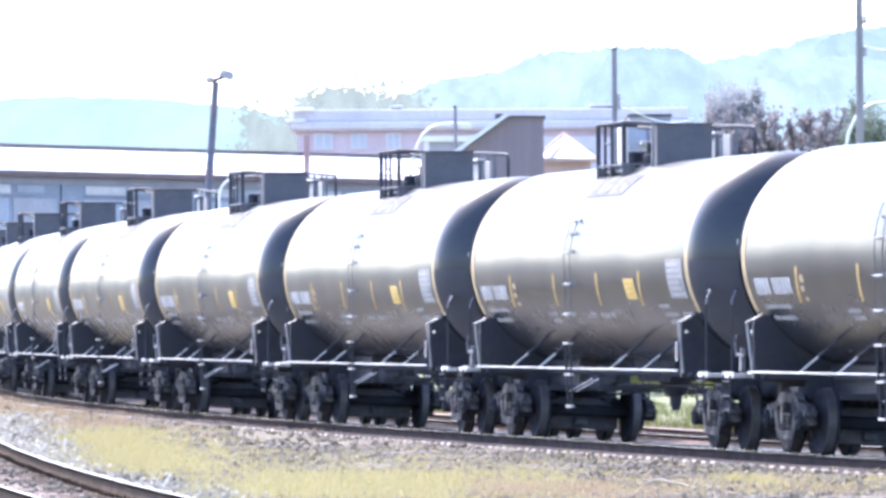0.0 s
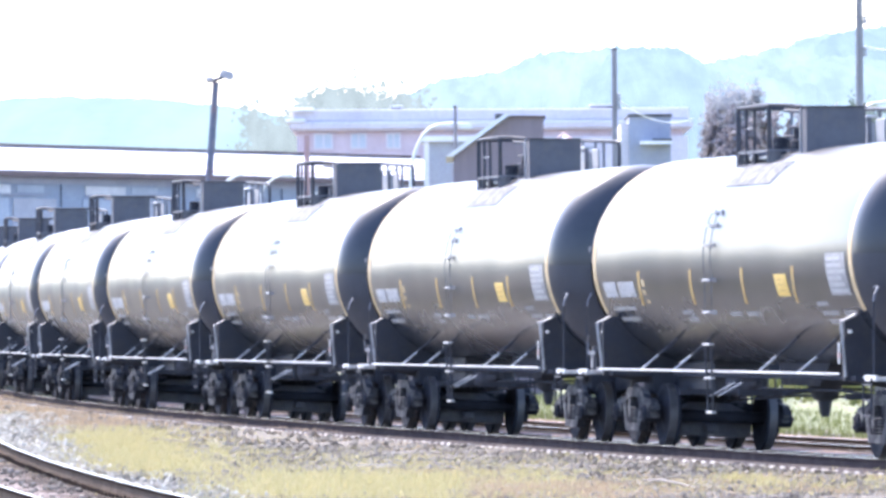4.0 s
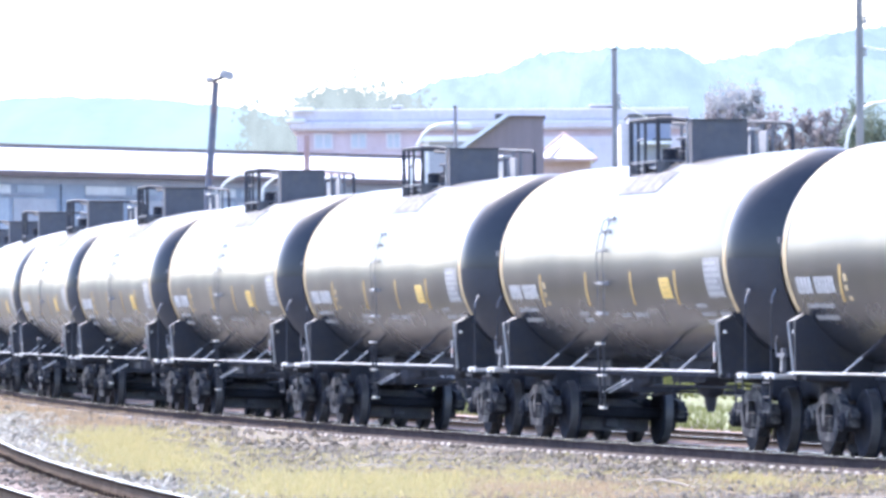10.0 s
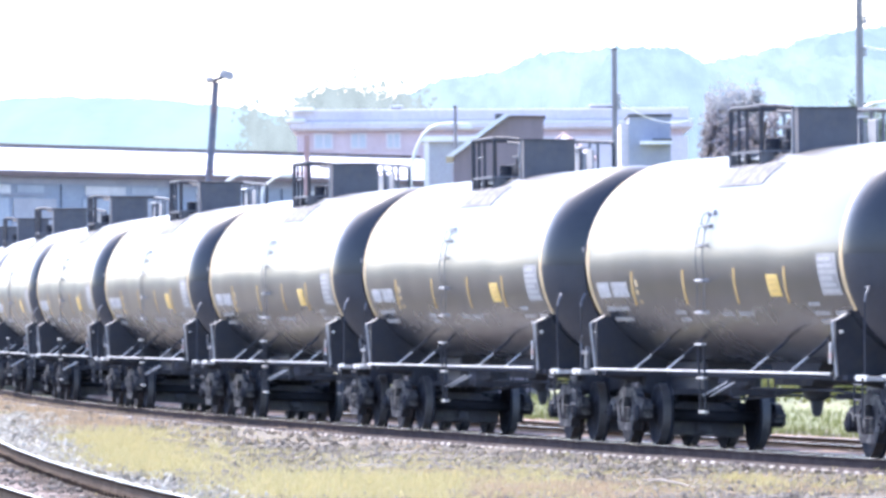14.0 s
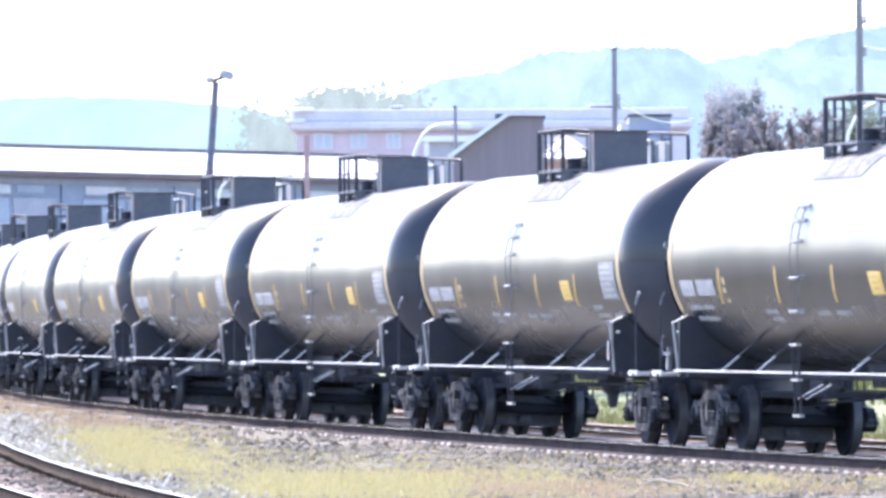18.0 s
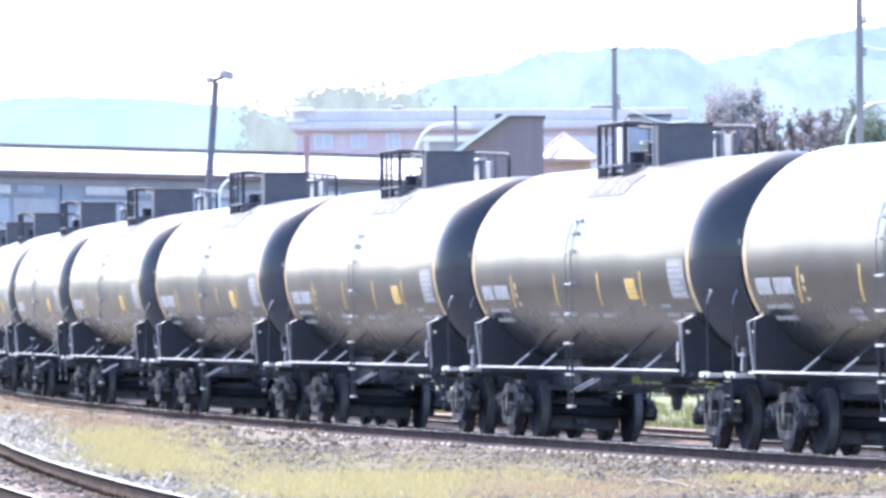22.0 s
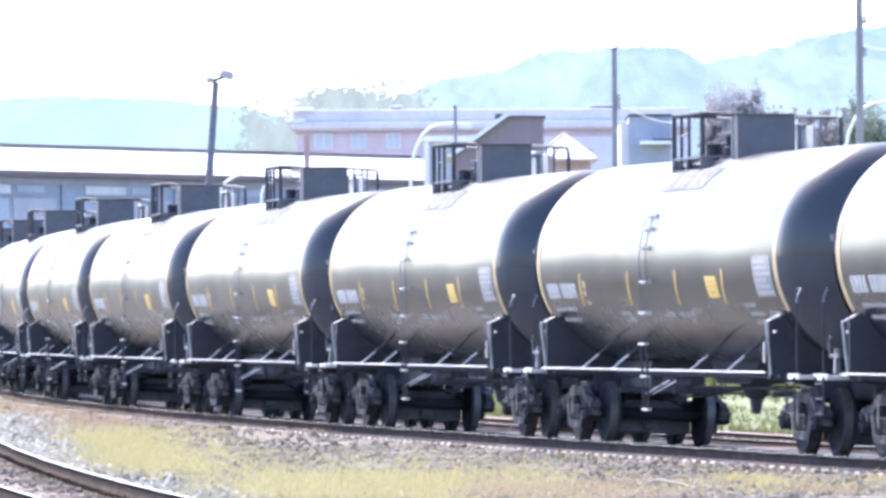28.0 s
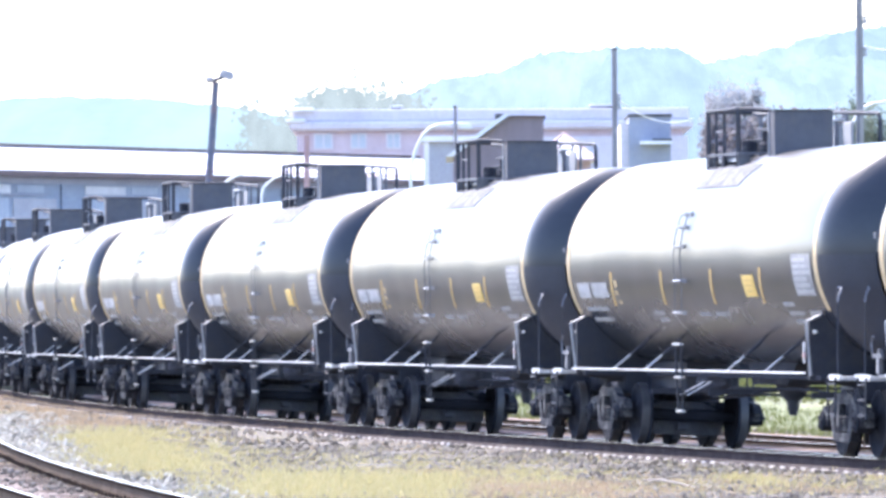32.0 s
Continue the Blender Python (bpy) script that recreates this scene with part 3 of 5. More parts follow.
part("wall", prism(B(), [(-0.75, 0), (0.85, 0), (0.85, 7.33), (-0.75, 7.36)], "Y", 0, 7), PINK, gable)
bm = B()
HIP = [(-0.95, -0.4, 7.42), (1.05, -0.4, 7.36), (0.0, 1.3, 8.24), (0.0, 6.0, 8.24), (-0.95, 7.3, 7.42), (1.05, 7.3, 7.36)]
hip = [bm.verts.new(p) for p in HIP]
for f in ((0, 1, 2), (1, 5, 3, 2), (0, 2, 3, 4), (4, 3, 5), (0, 4, 5, 1)):
    bm.faces.new([hip[i] for i in f])
part("roof", bm, ROOF_WHITE, gable, "bright hipped roof")
for i in (0, 1):
    part("hip_ridge", pipe(B(), [HIP[i], HIP[2]], 0.05, 6), PINK, gable)
part("hip_ridge", pipe(B(), [(-0.45, -0.4, 7.45), (-0.05, 0.6, 7.9)], 0.035, 6), PINK, gable)
part("eave_board", box(B(), (-0.97, -0.44, 7.28), (1.07, -0.40, 7.38)), PINK, gable)

slate = thing("slate_block", "slate-blue clad block with a flat roof", "building", pose(7.6, 280, -0.24))
part("wall", box(B(), (-0.75, 0, 0), (0.78, 6, 9.55)), SLATE, slate)
part("corner_strip", box(B(), (-1.05, 0.3, 0), (-0.75, 5, 9.3)), MAUVE, slate)
part("roof_edge", box(B(), (-0.8, -0.08, 9.55), (0.83, 6.1, 9.64)), DARK, slate)
part("canopy", box(B(), (-0.35, -1.0, 8.52), (0.8, 0, 8.64)), WHITE, slate, "white canopy")
part("canopy_soffit", box(B(), (0.1, -0.9, 8.64), (0.8, 0, 8.72)), DARK, slate)

# ---- poles and lamps ----
lamp = thing("yard_lamp", "leaning dark steel pole with two grey floodlights", "lamp post", pose(-7.03, 215, -0.24))
part("pole", pipe(B(), [(0, 0, 0), (0.66, 0, 8.85)], 0.125, 10, 0.10), POLE_STEEL, lamp)
part("cross_arm", pipe(B(), [(0.4, 0, 8.86), (0.66, 0, 8.92), (1.0, 0, 9.05)], 0.06), POLE_STEEL, lamp)
part("floodlight", box(B(), (0.36, -0.2, 8.84), (0.6, 0.2, 9.0), 0.04), LAMPGREY, lamp)
part("floodlight", prism(B(), [(0.74, 9.05), (0.84, 9.22), (1.16, 9.12), (1.18, 8.95), (1.04, 8.88)], "Y", -0.22, 0.22), LAMPGREY, lamp)

post = thing("red_post", "slim red-brown painted steel post", "post", pose(-4.05, 226, -0.24))
part("shaft", pipe(B(), [(0, 0, 0), (0.04, 0, 7.6)], 0.085, 10), material("red_brown_paint", (0.36, 0.22, 0.21), (0.46, 0.3, 0.285), 3, 30, 0.6), post)


def arc_lamp(m, pts, label):
    e = thing("street_lamp", label, "street lamp", m)
    part("arm", pipe(B(), [(pts[0][0], 0, 0)] + [(x, 0, z) for x, z in pts], 0.05, 8), WHITE, e)
    x, z = pts[-1]
    part("lamp_head", lathe(B(), [(-0.2, 0), (-0.19, 0.04), (-0.06, 0.075), (0.1, 0.07), (0.17, 0.03), (0.18, 0)], 10, "X", (x - 0.12, 0, z - 0.05)), WHITE, e, smooth=True)


arc_lamp(pose(0, 230, -0.24), [(-0.96, 6.6), (-0.87, 7.05), (-0.73, 7.43), (-0.56, 7.72), (-0.39, 7.88), (-0.1, 8.0), (0.3, 8.03), (0.85, 7.97)], "white curved-arm street lamp")
arc_lamp(pose(0, 220, -0.24), [(11.62, 6.9), (11.72, 7.45), (11.88, 7.8), (12.02, 8.0), (12.17, 8.16), (12.45, 8.28), (12.9, 8.33), (13.4, 8.3)], "white curved-arm street lamp")
arc_lamp(pose(0, 290, -0.24), [(-8.49, 6.95), (-8.4, 7.23), (-8.18, 7.48), (-7.84, 7.67), (-7.37, 7.8), (-7.02, 7.82)], "small white curved-arm lamp before the long shed")
arc_lamp(pose(0, 290, -0.24), [(-6.88, 6.94), (-6.81, 7.2), (-6.64, 7.39), (-6.38, 7.58), (-6.08, 7.69), (-5.74, 7.7)], "small white curved-arm lamp before the long shed")


def pole(x, y, top, r, label, fit):
    e = thing("utility_pole", label, "utility pole", pose(x, y, -0.24))
    part("shaft", pipe(B(), [(0, 0, 0), (0, 0, top + 0.24)], r * 1.1, 10, r * 0.9), POLE_WOOD, e)
    for z in fit:
        part("insulator", lathe(B(), [(0, 0), (0.0, 0.05), (0.1, 0.06), (0.12, 0.03), (0.2, 0.05), (0.24, 0)], 8, "Z", (r + 0.04, 0, z)), LAMPGREY, e)
    part("cap", lathe(B(), [(0, r * 0.95), (0.05, r * 0.95), (0.08, 0)], 10, "Z", (0, 0, top + 0.22)), DARK, e)


pole(0.37, 215, 7.86, 0.055, "slim grey utility pole", ())
pole(4.86, 215, 9.46, 0.085, "grey wooden utility pole with insulators", (8.0, 8.25))
pole(10.40, 190, 11.5, 0.10, "tall grey wooden utility pole", (8.6, 9.4))


def cable(a, b, sag, r, label):
    a, b = Vector(a), Vector(b)
    pts = [a.lerp(b, i / 12) - Vector((0, 0, sag * 4 * (i / 12) * (1 - i / 12))) for i in range(13)]
    solid("cable", pipe(B(), pts, r, 5), WHITE, label, "cable")


cable((4.95, 215, 8.05), (8.6, 262, 8.75), 0.35, 0.02, "pale cable running from a pole to a roof")
cable((10.3, 190, 9.35), (4.0, 150, 10.6), 0.3, 0.012, "thin cable strung from the tall pole")
cable((10.5, 190, 8.6), (14.6, 216, 9.9), 0.25, 0.025, "pale cable strung from the tall pole")


# ---- trees ----
def tree(name, m, height, width, depth, mat, label, count, leaf, seed, low=0.25, spread=0.085):
    rnd = random.Random(seed)
    e = thing(name, label, "tree", m)
    bm = B()
    pipe(bm, [(0, 0, 0), (0.08 * width * 0.1, 0, height * 0.3), (0.05, 0.1, height * 0.62), (0.0, 0, height * 0.9)], 0.028 * height, 8, 0.004 * height)
    tips = []
    for i in range(38):
        z = height * rnd.uniform(low, 0.75)
        a = rnd.uniform(0, 6.283)
        k = math.sqrt(max(0.05, 1 - ((z / height - 0.55) / 0.5) ** 2)) * rnd.uniform(0.55, 1.02)
        tip = Vector((math.cos(a) * width / 2 * k, math.sin(a) * depth / 2 * k, min(height * rnd.uniform(0.93, 1.03), z + height * rnd.uniform(0.08, 0.3))))
        start = Vector((0, 0, z * 0.8))
        mid = start.lerp(tip, 0.5) + Vector((rnd.uniform(-0.2, 0.2), rnd.uniform(-0.2, 0.2), rnd.uniform(-0.1, 0.2))) * width * 0.12
        pipe(bm, [start, mid, tip], 0.010 * height, 5, 0.0025 * height)
        tips += [tip, mid, mid.lerp(tip, 0.5), mid.lerp(tip, 0.75)]
    while len(tips) < (900 if mat == FAR_WOOD else 290):
        q = Vector((rnd.uniform(-1, 1), rnd.uniform(-1, 1), rnd.uniform(-1, 1)))
        if q.length < 1:
            tips.append(Vector((q.x * width * 0.43, q.y * depth * 0.43, height * (0.52 + low * 0.36) + q.z * height * (0.38 - low * 0.2))))
    part("trunk", bm, mat if mat == FAR_WOOD else BARK, e)
    rng = np.random.default_rng(seed)
    heart = np.array([tuple(t) for t in tips])
    pick = rng.integers(0, len(heart), count)
    fill = 0.6 + 0.8 * rng.random(len(heart))
    at = heart[pick] + rng.normal(0, 1, (count, 3)) * np.array([width, depth, height * 0.55]) * spread * fill[pick][:, None]
    a = rng.normal(0, 1, (count, 3))
    a /= np.linalg.norm(a, axis=1)[:, None]
    b = np.cross(a, rng.normal(0, 1, (count, 3)))
    b /= np.linalg.norm(b, axis=1)[:, None]
    r = leaf * rng.uniform(0.5, 1.3, (count, 1))
    verts = np.stack([at - a * r * 0.6, at - b * r * 0.36 + a * r * 0.08, at + a * r * 0.6, at + b * r * 0.36], 1).reshape(-1, 3)
    me = bpy.data.meshes.new("crown")
    me.vertices.add(4 * count)
    me.vertices.foreach_set("co", verts.ravel())
    me.loops.add(4 * count)
    me.loops.foreach_set("vertex_index", np.arange(4 * count))
    me.polygons.add(count)
    me.polygons.foreach_set("loop_start", np.arange(0, 4 * count, 4))
    me.update(calc_edges=True)
    me.materials.append(mat)
    new("crown", me).parent = e
    return e


tree("tree", pose(9.42, 244, -0.24), 9.2, 2.5, 4.0, LEAF_PURPLE, "bushy tree with bronze-purple foliage behind the tracks", 9500, 0.18, 3, 0.4, 0.034)
tree("tree", pose(11.3, 240, -0.24), 8.8, 3.2, 3.5, LEAF_PURPLE, "bushy tree with bronze-purple foliage behind the tracks", 10500, 0.18, 4, 0.4, 0.034)
tree("tree", pose(9.95, 262, -0.24), 10.1, 2.2, 4.0, LEAF_GREY, "taller tree behind the bushy ones, its leaves paled for haze", 40000, 0.13, 5, 0.5, 0.05)
tree("tree", pose(16.9, 300, -0.24), 11.0, 3.4, 4.0, LEAF_GREEN, "green leafy tree beyond the pole", 40000, 0.12, 6, 0.3, 0.06)
# a clump of tall trees far off at the foot of the ridge, their haze put in as emission
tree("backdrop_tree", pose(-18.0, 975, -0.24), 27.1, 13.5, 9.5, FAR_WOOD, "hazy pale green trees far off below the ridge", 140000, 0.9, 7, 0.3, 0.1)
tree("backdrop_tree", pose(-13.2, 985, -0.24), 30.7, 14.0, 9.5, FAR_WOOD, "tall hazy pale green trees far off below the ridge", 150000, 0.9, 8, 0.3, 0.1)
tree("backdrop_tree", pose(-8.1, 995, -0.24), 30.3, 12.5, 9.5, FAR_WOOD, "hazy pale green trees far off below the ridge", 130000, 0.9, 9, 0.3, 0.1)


# ---- the tank cars ----
R, ZC, HALF = 1.52, 2.68, 7.5        # tank radius, height of its axis, half its straight length
TRUCK, AXLE, WHEEL = 6.962, 0.889, 0.457


def patch(bm, u0, u1, w0, w1, lift=0.005, steps=6, lean=0.0):
    """A thin sheet laid on the tank's camera side, from height w0 to w1."""
    a0, a1 = (math.asin(max(-1, min(1, (w - ZC) / R))) for w in (w0, w1))
    rows = []
    for i in range(steps + 1):
        a = a0 + (a1 - a0) * i / steps
        for rr in (R - 0.004, R + lift):
            rows.append([bm.verts.new((u + lean * (i / steps - 0.5), -rr * math.cos(a), ZC + rr * math.sin(a))) for u in (u0, u1)])
    for i in range(steps):
        lo0, hi0, lo1, hi1 = rows[2 * i:2 * i + 4]
        bm.faces.new((hi0[0], hi0[1], hi1[1], hi1[0]))
        bm.faces.new((lo0[0], hi0[0], hi1[0], lo1[0]))
        bm.faces.new((lo0[1], lo1[1], hi1[1], hi0[1]))
    bm.faces.new((rows[0][0], rows[0][1], rows[1][1], rows[1][0]))
    bm.faces.new((rows[-2][0], rows[-1][0], rows[-1][1], rows[-2][1]))
    return bm


def head_profile(sign, r, extra=0.0, n=12):
    return [(sign * (HALF + (0.76 + extra) * math.sin(math.pi / 2 * i / n)), r * math.cos(math.pi / 2 * i / n) if i < n else 0) for i in range(n + 1)]


def make_truck(car, u):
    tr = part("truck", box(box(B(), (-0.16, -0.95, 0.42), (0.16, 0.95, 0.68), 0.03), (-0.3, -0.35, 0.66), (0.3, 0.35, 0.80), 0.03), CAST, car,
              at=Matrix.Translation((u, 0, 0)) @ CANT)
    for side in (-1, 1):
        y = side * 1.0
        bm = B()
        prism(bm, [(-1.16, 0.52), (-1.08, 0.66), (-0.62, 0.70), (-0.38, 0.84), (0.38, 0.84), (0.62, 0.70), (1.08, 0.66), (1.16, 0.52),
                   (1.0, 0.54), (0.6, 0.58), (0.36, 0.70), (-0.36, 0.70), (-0.6, 0.58), (-1.0, 0.54)], "Y", y - 0.06, y + 0.06)
        prism(bm, [(-0.66, 0.58), (-0.50, 0.60), (-0.30, 0.32), (0.30, 0.32), (0.50, 0.60), (0.66, 0.58), (0.42, 0.20), (-0.42, 0.20)], "Y", y - 0.07, y + 0.07)
        box(bm, (-0.40, y - 0.05, 0.30), (-0.28, y + 0.05, 0.74))
        box(bm, (0.28, y - 0.05, 0.30), (0.40, y + 0.05, 0.74))
        for x in (-1, 1):
            prism(bm, [(x * 0.889 - 0.2, 0.60), (x * 0.889 + 0.2, 0.60), (x * 0.889 + 0.17, 0.40), (x * 0.889 - 0.17, 0.40)], "Y", y - 0.09, y + 0.09)
        part("side_frame", bm, CAST, tr)
        for x in (-0.18, 0.0, 0.18):
            prof = [(0.33, 0)] + [q for i in range(5) for q in ((0.33 + i * 0.042, 0.05), (0.35 + i * 0.042, 0.078))] + [(0.545, 0.05), (0.545, 0)]
            part("spring", lathe(B(), prof, 8, "Z", (x, y, 0)), CAST, tr)
    for x in (-AXLE, AXLE):
        bm = B()
        lathe(bm, [(-1.1, 0), (-1.1, 0.075), (-0.84, 0.075), (-0.8, 0.09), (0.8, 0.09), (0.84, 0.075), (1.1, 0.075), (1.1, 0)], 12, "Y")
        for side in (-1, 1):
            lathe(bm, [(side * 0.70, 0.10), (side * 0.68, 0.22), (side * 0.66, 0.40), (side * 0.655, 0.482), (side * 0.683, 0.485), (side * 0.70, 0.462), (side * 0.82, 0.452),
                       (side * 0.82, 0.40), (side * 0.785, 0.36), (side * 0.77, 0.22), (side * 0.81, 0.14), (side * 0.83, 0.09)], 28, "Y")
            lathe(bm, [(side * 0.9, 0.0), (side * 0.9, 0.13), (side * 1.12, 0.13), (side * 1.14, 0.10), (side * 1.14, 0)], 12, "Y")
            for i in range(3):
                a = i * 2.094
                box(bm, (math.cos(a) * 0.07 - 0.015, side * 1.14, math.sin(a) * 0.07 - 0.015), (math.cos(a) * 0.07 + 0.015, side * 1.165, math.sin(a) * 0.07 + 0.015))
        ws = part("wheelset", bm, TREAD, tr, "dark steel wheels with rubbed rims on their axle", smooth=True, at=Matrix.Translation((x, 0, WHEEL)))
        ws.data.materials.append(TREAD_BRIGHT)
        for p in ws.data.polygons:
            if all(math.hypot(ws.data.vertices[i].co.x, ws.data.vertices[i].co.z) > 0.445 and abs(ws.data.vertices[i].co.y) > 0.69 for i in p.vertices):
                p.material_index = 1
    bm = B()
    for x in (-0.42, 0.42):
        prism(bm, [(-0.64, 0.17), (0.64, 0.17), (0.64, 0.5), (0.3, 0.66), (-0.3, 0.66), (-0.64, 0.5)], "X", x - 0.05, x + 0.05)
        for y in (-0.75, 0.75):
            prism(bm, [(x - 0.03, 0.2), (x + 0.03, 0.2), (x + 0.03, 0.55), (x - 0.03, 0.55)], "Y", y - 0.05, y + 0.05)
    box(bm, (-0.62, -0.1, 0.22), (0.62, 0.1, 0.34), 0.02)
    part("brake_beam", bm, LIFTED_GEAR, tr)
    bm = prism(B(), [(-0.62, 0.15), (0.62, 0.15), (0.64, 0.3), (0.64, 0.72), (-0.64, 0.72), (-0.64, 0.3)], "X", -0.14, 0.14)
    part("spring_plank", bm, LIFTED_GEAR, tr)
    return tr


def make_car():
    car = thing("tank_car", "glossy black railway tank car with yellow end bands and white stencils", "tank car", group="cars of the oil train")
    # shell and ends
    bm = B()
    lathe(bm, head_profile(-1, R)[::-1] + [(-HALF * f, R) for f in (0.75, 0.5, 0.25)] + [(HALF * f, R) for f in (0, 0.25, 0.5, 0.75)] + head_profile(1, R), 96, "X", (0, 0, ZC))
    part("tank", bm, TANK, car, "glossy black tank shell, paler low down", smooth=True)
    for sgn in (-1, 1):
        bm = B()
        for y in (-1, 1):
            n = 40
            ring = []
            for j in range(n + 1):
                a = radians(-30 + 105 * j / n)
                ring.append([bm.verts.new((sgn * u, y * q * math.cos(a), ZC + q * math.sin(a))) for u, q in ((7.3, R - 0.004), (7.3, R + 0.005), (7.47, R + 0.005), (7.47, R - 0.004))])
            for a, b in zip(ring, ring[1:]):
                for j in range(3):
                    bm.faces.new((a[j], a[j + 1], b[j + 1], b[j]))
        part("end_band", bm, PALE_BAND, car, "faded yellow band round the tank's end", smooth=True)
        bm = B()
        ns, na = 10, 28
        grid = []
        for i in range(ns + 1):
            f = math.pi / 2 * i / ns * 0.93 + 0.11
            grid.append([bm.verts.new((sgn * (HALF + 0.80 * math.sin(f)), (R + 0.02) * math.cos(f) * math.cos(math.pi + math.pi * j / na),
                                       ZC - 0.02 + (R + 0.02) * math.cos(f) * math.sin(math.pi + math.pi * j / na))) for j in range(na + 1)])
        for i in range(ns):
            for j in range(na):
                bm.faces.new((grid[i][j], grid[i][j + 1], grid[i + 1][j + 1], grid[i + 1][j]))
        rim = [(grid[i][j], i, j) for i, j in [(i, 0) for i in range(ns + 1)] + [(i, na) for i in range(ns + 1)]]
        lip = {}
        for v, i, j in rim:
            lip[i, j] = bm.verts.new((v.co.x - sgn * 0.05, v.co.y * 0.97, v.co.z - 0.0))
        for j in (0, na):
            for i in range(ns):
                bm.faces.new((grid[i][j], grid[i + 1][j], lip[i + 1, j], lip[i, j]))
        part("head_shield", bm, SHIELD, car, "black half-height shield on the tank's head", smooth=True)
        # underframe at this end
        bm = B()
        box(bm, (sgn * 4.5, -0.42, 0.70), (sgn * 8.45, 0.42, 1.2), 0.03)
        part("stub_sill", bm, BLACK, car)
        bm = B()
        arc = [(math.cos(math.pi + math.pi * k / 16) * (R - 0.02), ZC + math.sin(math.pi + math.pi * k / 16) * (R - 0.02)) for k in range(17)]
        arc = [(y, z) for y, z in arc if z < 1.88]
        prism(bm, [(-1.5, 1.0), (-1.5, 1.80), (-1.36, 1.88)] + arc + [(1.36, 1.88), (1.5, 1.80), (1.5, 1.0), (0.6, 0.84), (-0.6, 0.84)], "X", sgn * TRUCK - 0.05, sgn * TRUCK + 0.05)
        part("body_bolster", bm, BLACK, car, "black saddle plate over the truck")
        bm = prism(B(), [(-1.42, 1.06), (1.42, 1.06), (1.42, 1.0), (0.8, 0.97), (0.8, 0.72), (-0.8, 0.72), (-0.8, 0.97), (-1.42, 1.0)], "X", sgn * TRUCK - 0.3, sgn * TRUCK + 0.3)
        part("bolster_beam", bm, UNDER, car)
        for y in (-0.64, 0.64):
            part("side_bearing", box(B(), (sgn * TRUCK - 0.2, y - 0.12, 0.66), (sgn * TRUCK + 0.2, y + 0.12, 0.73), 0.02), CAST, car)
        bm = B()
        box(bm, (sgn * 8.0, -1.52, 1.00), (sgn * 8.62, 1.52, 1.05))
        for i in range(9):
            box(bm, (sgn * 8.02, -1.5 + i * 0.35, 1.05), (sgn * 8.60, -1.48 + i * 0.35, 1.075))
        part("end_platform", bm, GALV, car, "pale grating at the car's end")
        for y, turn in ((-1.45, 1), (-1.08, 1), (1.08, -1), (1.45, -1)) if sgn > 0 else ():
            part("end_handrail", pipe(B(), [(sgn * 8.3, y, 1.05), (sgn * 8.3, y, 2.03)], 0.016, 6), BLACK, car)
            part("grab_hook", pipe(B(), [(sgn * 8.3, y, 2.03), (sgn * 8.28, y + 0.02 * turn, 2.12), (sgn * 8.22, y + 0.07 * turn, 2.19), (sgn * 8.1, y + 0.11 * turn, 2.22), (sgn * 7.85, y + 0.13 * turn, 2.22)], 0.016, 6), IRON, car)
        if sgn < 0:
            part("lifting_lug", box(B(), (-7.62, -1.55, 2.84), (-7.56, -1.46, 2.92)), IRON, car)
        bm = B()
        pipe(bm, [(sgn * 8.4, 0, 0.86), (sgn * 8.8, 0, 0.86)], 0.09, 8)
        prism(bm, [(sgn * 8.75, 0.13), (sgn * 8.95, 0.16), (sgn * 9.03, 0.05), (sgn * 9.0, -0.02), (sgn * 8.92, -0.03), (sgn * 8.90, -0.12), (sgn * 8.75, -0.13)], "Z", 0.72, 1.0)
        part("coupler", bm, CAST, car, "dusty knuckle coupler")
        bm = B()
        pipe(bm, [(sgn * 8.5, 0.35, 0.8), (sgn * 8.7, 0.36, 0.55), (sgn * 8.9, 0.3, 0.48), (sgn * 9.0, 0.2, 0.55)], 0.025, 6)
        part("air_hose", bm, BLACK, car)
        for y in (-1, 1):
            bm = B()
            pipe(bm, [(sgn * 7.04, y * 1.49, 1.05), (sgn * 7.06, y * 1.56, 1.77), (sgn * 7.06, y * 1.36, 1.86)], 0.02, 8)
            part("corner_post", bm, LAMPGREY, car, "pale grab post at the car's corner")
            bm = B()
            box(bm, (sgn * 7.08, y * 1.44, 1.62), (sgn * 7.2, y * 1.47, 1.66))
            part("corner_lug", bm, GALV, car)
            bm = B()
            for k in range(3):
                pipe(bm, [(sgn * 8.1, y * 1.54, 0.95 - 0.2 * k), (sgn * 8.5, y * 1.54, 0.95 - 0.2 * k)], 0.014, 6)
            for x in (8.1, 8.5):
                pipe(bm, [(sgn * x, y * 1.54, 0.5), (sgn * x, y * 1.54, 1.04)], 0.016, 6)
            part("sill_step", bm, BLACK, car)
    # side rails, braces
    for y in (-1, 1):
        part("side_rail", box(B(), (-6.98, y * 1.56 - 0.016, 1.074), (6.98, y * 1.56 + 0.016, 1.1), 0.006), GALV, car, "pale steel rail along the car's side")
        for u in (-4.35, -2.35, 2.55, 4.7):
            part("rail_brace", pipe(B(), [(u, y * 1.55, 1.08), (u + 0.02, y * 1.28, 1.3)], 0.016, 6), GALV, car)
            # Upper run of the brace, black: shade under the tank is put into its colour.
            part("brace_strap", pipe(B(), [(u + 0.02, y * 1.28, 1.3), (u + 0.04, y * 1.08, 1.46), (u + 0.06, y * 1.0, 1.55), (u + 0.07, y * 1.03, 1.6)], 0.024, 6), BLACK, car)
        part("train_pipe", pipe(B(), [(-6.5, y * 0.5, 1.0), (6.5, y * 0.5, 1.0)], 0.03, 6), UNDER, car)
